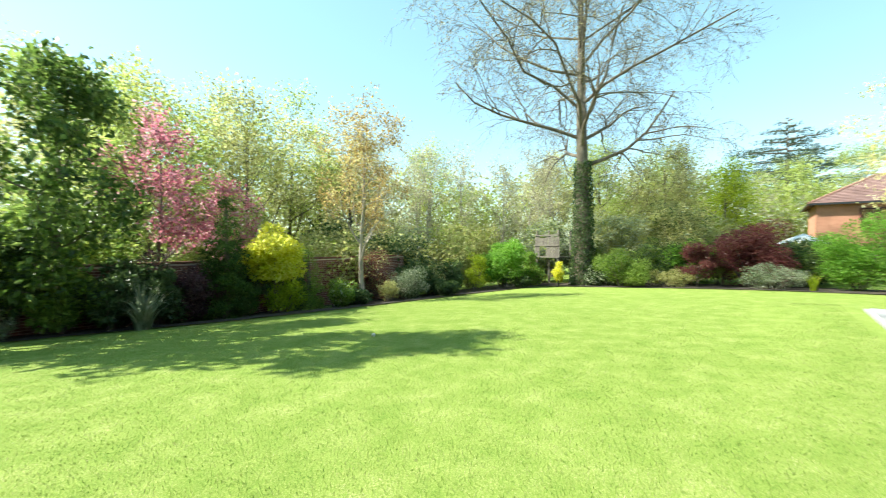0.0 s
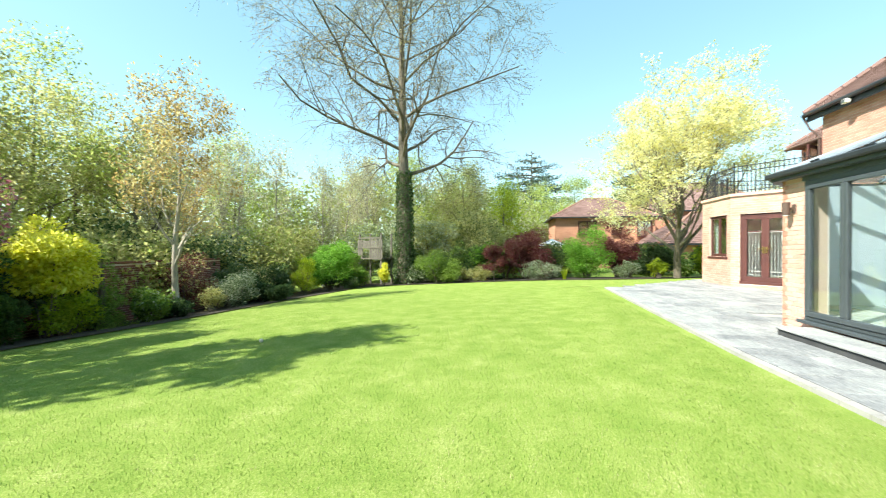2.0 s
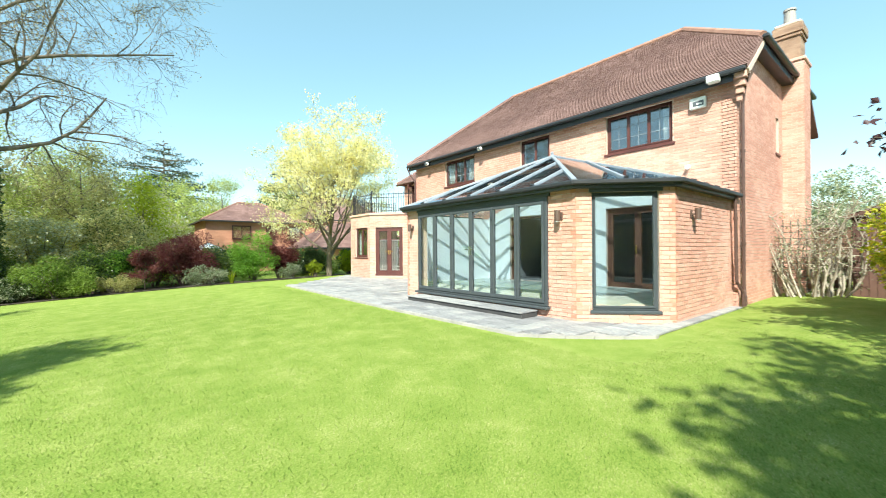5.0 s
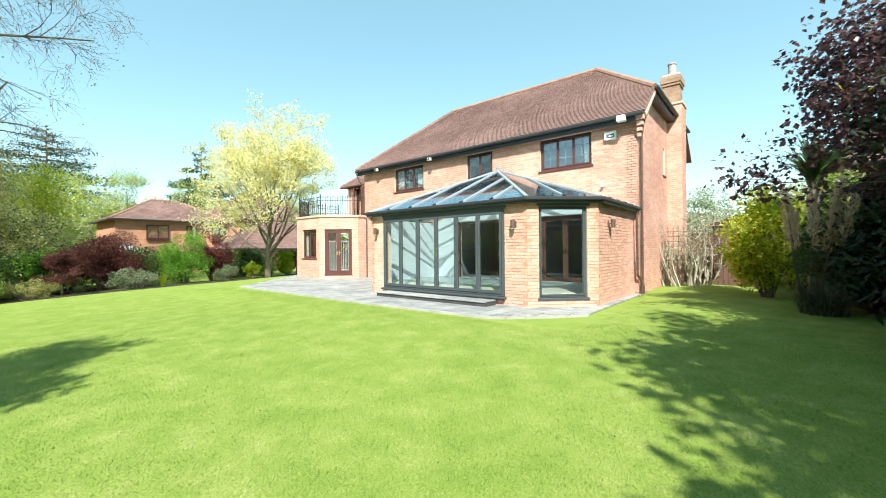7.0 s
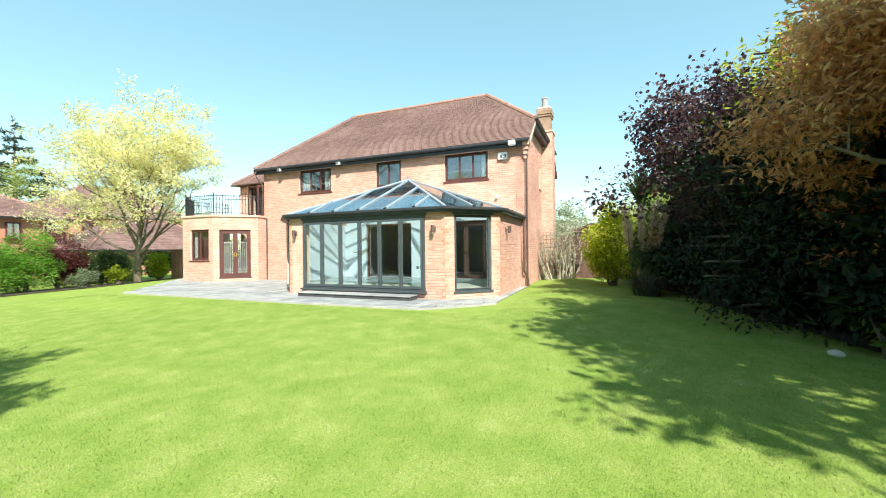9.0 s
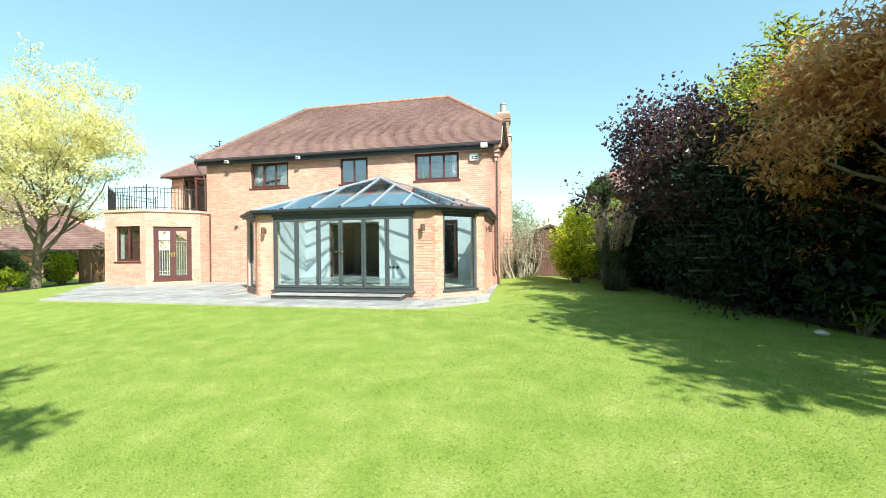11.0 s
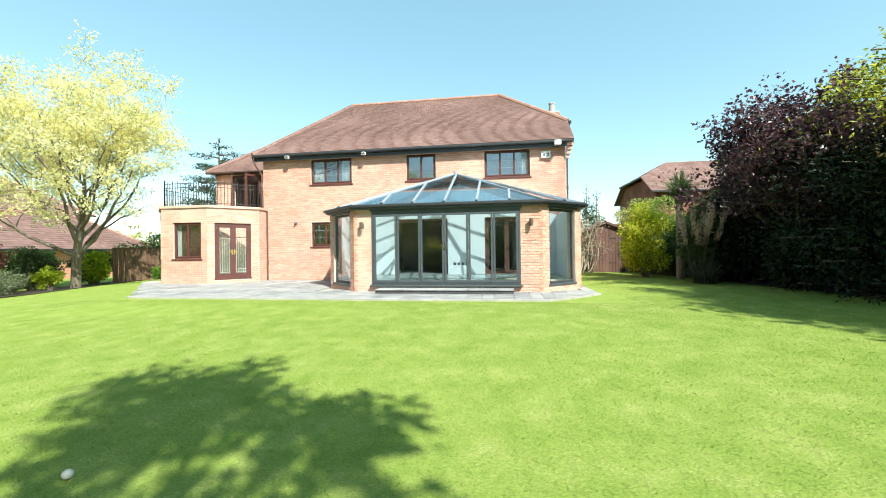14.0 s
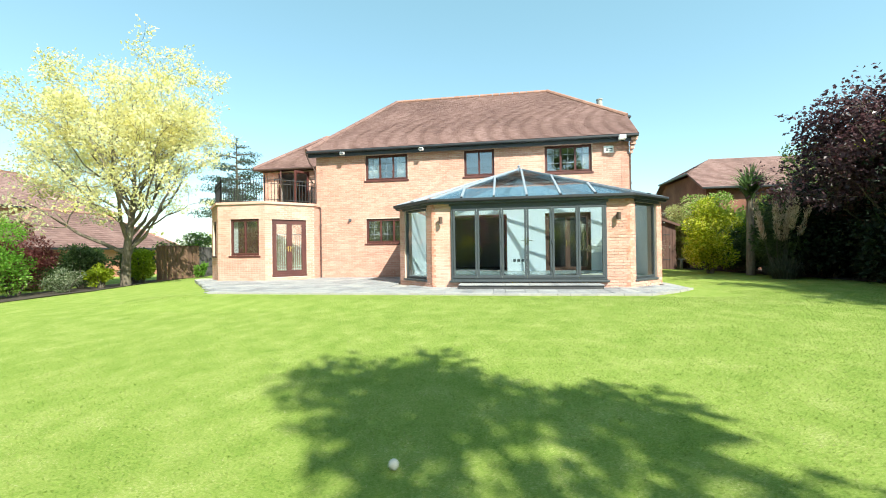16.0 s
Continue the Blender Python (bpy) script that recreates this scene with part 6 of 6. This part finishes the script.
# ---- neighbours ----
def hip_house(name, label, x0, x1, y0, y1, zb, ze, zr, windows, inset=3.0, gutter="black"):
    """A brick house under a hipped tile roof; windows: (face, along, z0, z1, width)."""
    h = thing(name, label, "house", (0, 0, 0))
    wm = M["render_red"]
    part("wall", boxes((x0, x1, y0, y1, zb, ze)), wm, h)
    o = 0.4
    a, b, c, d = (x0 - o, y0 - o), (x1 + o, y0 - o), (x1 + o, y1 + o), (x0 - o, y1 + o)
    ym = (y0 + y1) / 2
    r0, r1 = (x0 + inset, ym, zr), (x1 - inset, ym, zr)
    if x1 - x0 < y1 - y0:
        xm = (x0 + x1) / 2
        r0, r1 = (xm, y0 + inset, zr), (xm, y1 - inset, zr)
        roof_slope(h, "roof", [(*a, ze), (*b, ze), r0], tile=(0.3, 0.25))
        roof_slope(h, "roof", [(*d, ze), (*a, ze), r0, r1], tile=(0.3, 0.25))
        roof_slope(h, "roof", [(*b, ze), (*c, ze), r1, r0], tile=(0.3, 0.25))
        roof_slope(h, "roof", [(*c, ze), (*d, ze), r1], tile=(0.3, 0.25))
    else:
        roof_slope(h, "roof", [(*a, ze), (*b, ze), r1, r0], tile=(0.3, 0.25))
        roof_slope(h, "roof", [(*d, ze), (*a, ze), r0], tile=(0.3, 0.25))
        roof_slope(h, "roof", [(*b, ze), (*c, ze), r1], tile=(0.3, 0.25))
        roof_slope(h, "roof", [(*c, ze), (*d, ze), r0, r1], tile=(0.3, 0.25))
    for p, q in ((r0, r1), ((*a, ze), r0), ((*b, ze), r1 if x1 - x0 >= y1 - y0 else r0)):
        ridge_line(h, p, q)
    part("gutter", boxes((x0 - o - 0.06, x1 + o + 0.06, y0 - o - 0.08, y0 - o + 0.02, ze - 0.12, ze - 0.01), (x0 - o - 0.08, x0 - o + 0.02, y0 - o + 0.03, y1 + o, ze - 0.12, ze - 0.01)), M[gutter], h)
    for face, u, z0, z1, wd in windows:
        if face == "y":
            casement(h, (u, y0 - 0.14), (u + wd, y0 - 0.14), z0, z1, 2, inset=0.03, bars=False)
        else:
            casement(h, (x0 - 0.14, u), (x0 - 0.14, u - wd), z0, z1, 2, inset=0.03, bars=False)
    return h


hip_house("neighbour_house", "neighbour's brick house with hipped brown roof", 2.3, 10.8, 36.0, 43.0, -1.2, 4.2, 6.25, [("y", 4.3, 2.6, 3.8, 1.6), ("y", 7.2, 2.6, 3.8, 0.8), ("y", 9.3, 2.4, 3.8, 1.2)], 3.2)
hip_house("neighbour_house", "taller wing of the neighbour's brick house", 10.8, 22.5, 39.0, 47.0, -1.2, 4.9, 8.0, [("y", 13.0, 3.0, 4.2, 1.6)], 4.0)
hip_house("garage", "low garage with wide brown hipped roof", 9.5, 20.5, 30.5, 37.0, -1.2, 1.75, 4.3, [], 3.3)


def half_hip_house():
    """The house beyond the hedge: its end wall to the north, the roof's end clipped by a half hip."""
    h = thing("neighbour_house", "neighbour's brick house with half-hipped tiled roof behind the hedge", "house")
    x0, x1, y0, y1, ze, zh, zr = 12.7, 18.7, -18.0, -5.7, 4.1, 5.05, 6.1
    xm = (x0 + x1) / 2
    k = (zr - ze) / (xm - x0 + 0.3)
    dx = (zh - ze) / k
    # darker brick stands in for the shade on this north-facing end
    part("wall", prism(bmesh.new(), [(x0, y1, -0.2), (x1, y1, -0.2), (x1, y1, ze), (x1 + 0.3 - dx, y1, zh - 0.1), (x0 - 0.3 + dx, y1, zh - 0.1), (x0, y1, ze)], (0, y0 - y1, 0)), M["old_or_shaded_brick"], h)
    roof_slope(h, "roof", [(x0 - 0.3, y1 + 0.3, ze), (x0 - 0.3, y0, ze), (xm, y0, zr), (xm, y1 - 1.6, zr), (x0 - 0.3 + dx, y1 + 0.3, zh)], tile=(0.2, 0.16))
    roof_slope(h, "roof", [(x1 + 0.3 - dx, y1 + 0.3, zh), (x0 - 0.3 + dx, y1 + 0.3, zh), (xm, y1 - 1.6, zr)], tile=(0.2, 0.16))
    part("roof", prism(bmesh.new(), [(x1 + 0.3, y0, ze), (x1 + 0.3, y1 + 0.3, ze), (x1 + 0.3 - dx, y1 + 0.3, zh), (xm, y1 - 1.6, zr), (xm, y0, zr)], (-0.03, 0, -0.06)), M["tile"], h)
    part("gutter", boxes((x0 + dx - 0.4, x1 - dx + 0.4, y1 + 0.3, y1 + 0.4, zh - 0.1, zh), bevel=0.02), M["black"], h)
    part("gutter", boxes((x0 - 0.42, x0 - 0.3, y0, y1 + 0.3, ze - 0.1, ze), bevel=0.02), M["black"], h)


half_hip_house()


def parasol():
    p = thing("parasol", "white garden parasol beyond the border", "parasol", (1.3, 28.0, land(1.3, 28)))
    part("pole", cyl(bmesh.new(), (0, 0, -0.05), (0, 0, 2.5), 0.025, n=8), M["weathered"], p)
    part("canopy", cyl(bmesh.new(), (0, 0, 1.95), (0, 0, 2.5), 1.15, 0.04, 8), M["canvas"], p)


parasol()

# ---- woods beyond ----
rng0 = random.Random(4)
for i, (x, y, h, lf) in enumerate(((-24, 2, 9.5, "olive"), (-18.5, 4.5, 8.0, "spring"), (-24, 9, 10, "spring"), (-24.5, 16, 10, "olive"), (-21, 23, 9.5, "spring"), (-14, 31, 9.0, "olive"), (6, 51, 10.0, "spring"), (-22, 5, 9.5, "olive"), (-19.5, 8.5, 9.0, "olive"), (-22, 12, 10, "spring"), (-18.5, 14, 8.0, "olive"), (-9, 28.5, 8.5, "spring"), (-5, 28, 7.6, "olive"), (-2.6, 33, 6.9, "lime"), (-6.5, 36, 9, "spring"), (1.5, 52, 9.5, "spring"), (15, 56, 11, "spring"), (26, 50, 12, "olive"))):
    tree("woodland_tree", (x, y), {"spring": "fresh spring-green woodland tree", "olive": "hazy olive-green woodland tree coming into leaf", "silver": "greyish woodland tree in sparse leaf", "lime": "vivid yellow-green woodland tree", "green": "leafy green woodland tree"}[lf], h, 0.16, 0.12, h * 0.36, 3, (14, 5, 4), lf, 9500, 0.155, 100 + i, 0.7, group="woodland trees", rise=0.16)
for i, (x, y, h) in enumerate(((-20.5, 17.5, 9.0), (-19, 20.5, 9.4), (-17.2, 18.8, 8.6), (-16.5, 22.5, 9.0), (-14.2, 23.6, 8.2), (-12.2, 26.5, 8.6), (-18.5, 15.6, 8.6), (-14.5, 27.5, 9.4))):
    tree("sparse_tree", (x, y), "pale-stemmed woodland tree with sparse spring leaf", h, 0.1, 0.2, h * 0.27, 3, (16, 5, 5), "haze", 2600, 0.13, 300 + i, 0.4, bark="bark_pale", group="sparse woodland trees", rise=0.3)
for i, (x, y, w, h, lf) in enumerate(((-15.2, 7.4, 4.5, 3.0, "green"), (-15.2, 10.6, 4.5, 3.4, "olive"), (-14.6, 13.8, 4, 3.4, "dark"), (-14, 17.2, 4.4, 3.6, "olive"), (0.8, 25.5, 4.5, 2.1, "dark"), (7.5, 26, 6, 1.6, "green"), (-17, 2, 6, 4.2, "green"), (-17.5, 7, 6, 4.5, "olive"), (-17, 12, 6, 4.2, "dark"), (-16, 16.5, 6, 4.2, "silver"), (-14.8, 20.5, 5, 4.6, "olive"), (-11.5, 24.2, 5, 4.4, "silver"), (-3, 25.5, 4.5, 3.6, "olive"), (3, 29, 5, 1.8, "green"))):
    shrub("thicket", (x, y), "dense mixed thicket behind the border", w, 4.0, h, lf, 9000, 0.17, 130 + i, lumps=30, group="thickets", second=("spring" if lf != "dark" else "olive", 0.35))
conifer("cedar", (1.6, 70), "dark layered cedar far beyond the gardens", 19.2, 14.0, "cedar", 14000, 0.32, 150, taper=0.42, layers=36, clear=0.42, r=0.4, flat=0.2)
conifer("cedar", (17.5, 62.5), "dark layered cedar far beyond the houses", 18.5, 11.0, "cedar", 12000, 0.4, 151, taper=0.8, layers=26, clear=0.3, r=0.4, flat=0.25)
conifer("cedar", (39.5, 39.0), "dark layered cedar beyond the balcony wing", 16.8, 10.0, "cedar", 9000, 0.3, 156, taper=0.42, layers=30, clear=0.35, r=0.35, flat=0.22, z=0)
shrub("flowering_shrub", (17.0, -1.4), "pale blossoming shrub beyond the trellis", 3.4, 3.0, 4.6, "silver", 9000, 0.1, 153, base=0.8)
for k, (cx, cy) in enumerate(((31.8, -6.3), (32.6, -7.4))):
    conifer("distant_conifer", (cx, cy), "small dark conifer far behind the house", 7.4 - k * 0.5, 2.4, "cedar", 3500, 0.25, 154 + k, taper=0.8, z=0)
conifer("golden_conifer", (-2.2, 30), "pale golden conifer behind the border", 5.0, 2.8, "goldcon", 12000, 0.15, 152, taper=0.8)
conifer("golden_conifer", (1.0, 50), "pale golden conifer beside the neighbour's house", 6.0, 3.4, "goldcon", 7000, 0.2, 157, taper=0.8)


def far_woods():
    """The belt of woods that closes the view all round."""
    rng = np.random.default_rng(160)
    cs, rs = [], []
    for i in range(520):
        th = rng.uniform(0, 2 * np.pi)
        r = rng.uniform(75, 115)
        if -0.9 < th < 0.5:
            r += 15
        cs.append((math.cos(th) * r, math.sin(th) * r, rng.uniform(0, 4.5)))
        rs.append(rng.uniform(2.0, 4.0))
    p, o = fill(rng, np.array(cs), np.array(rs), 30000, 0.9)
    v, f = leaf_cloud(p, 1.0, rng, 0.3, o * 0.5)
    tagged(arrays("far_woods", v, f, L["olive"], None), "belt of hazy spring woodland in the distance", "woods", kind="stuff")


far_woods()


def wood_belt(name, leaf, seed, n):
    """The wood's edge behind the west and north borders."""
    rng = np.random.default_rng(seed)
    line = [(-27, -6), (-27.5, 8), (-27, 22), (-20, 33), (-11, 38), (-4, 43), (4, 55), (12, 60)]
    cs, rs = [], []
    for (x0, y0), (x1, y1) in zip(line, line[1:]):
        for k in range(34):
            f = rng.uniform()
            cs.append((x0 + (x1 - x0) * f + rng.normal() * 1.4, y0 + (y1 - y0) * f + rng.normal() * 1.4, rng.uniform(-0.8, 7.0)))
            rs.append(rng.uniform(1.2, 2.4))
    p, o = fill(rng, np.array(cs), np.array(rs), n, 0.9)
    v, f = leaf_cloud(p, 0.36, rng, 0.3, o * 0.5)
    tagged(arrays(name, v, f, L[leaf], None), "sunlit edge of a spring wood behind the garden", "woods", kind="stuff")


wood_belt("wood_edge", "spring", 161, 36000)
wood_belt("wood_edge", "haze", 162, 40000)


def grass():
    """Short blades over the lawn that is walked on."""
    rng = np.random.default_rng(170)
    n = 820000
    x, y = rng.uniform(-11.5, 4.5, n), rng.uniform(-6.4, 17, n)
    far = np.clip((y - 6) / 11, 0, 1)
    keep = ~((x > 1.25) & (y > -1.1)) & (rng.uniform(0, 1, n) > far ** 0.7) & ~((x > 2.2) & (rng.uniform(0, 1, n) < 0.6))
    x, y = x[keep], y[keep]
    n = len(x)
    z = ground_z(x, y)
    th = rng.uniform(0, 6.28, n)
    h = rng.uniform(0.008, 0.024, n)
    w = rng.uniform(0.0016, 0.0036, n)
    lx, ly = rng.normal(0, 0.012, n), rng.normal(0, 0.012, n)
    a = np.stack([x - np.cos(th) * w, y - np.sin(th) * w, z - 0.004], -1)
    b = np.stack([x + np.cos(th) * w, y + np.sin(th) * w, z - 0.004], -1)
    c = np.stack([x + lx, y + ly, z + h], -1)
    v = np.stack([a, b, c], 1).reshape(-1, 3)
    tagged(arrays("grass", v, np.arange(n * 3).reshape(-1, 3), M["blade"], None), "short mown grass blades of the lawn", "grass", kind="stuff")


grass()
lay_bricks()
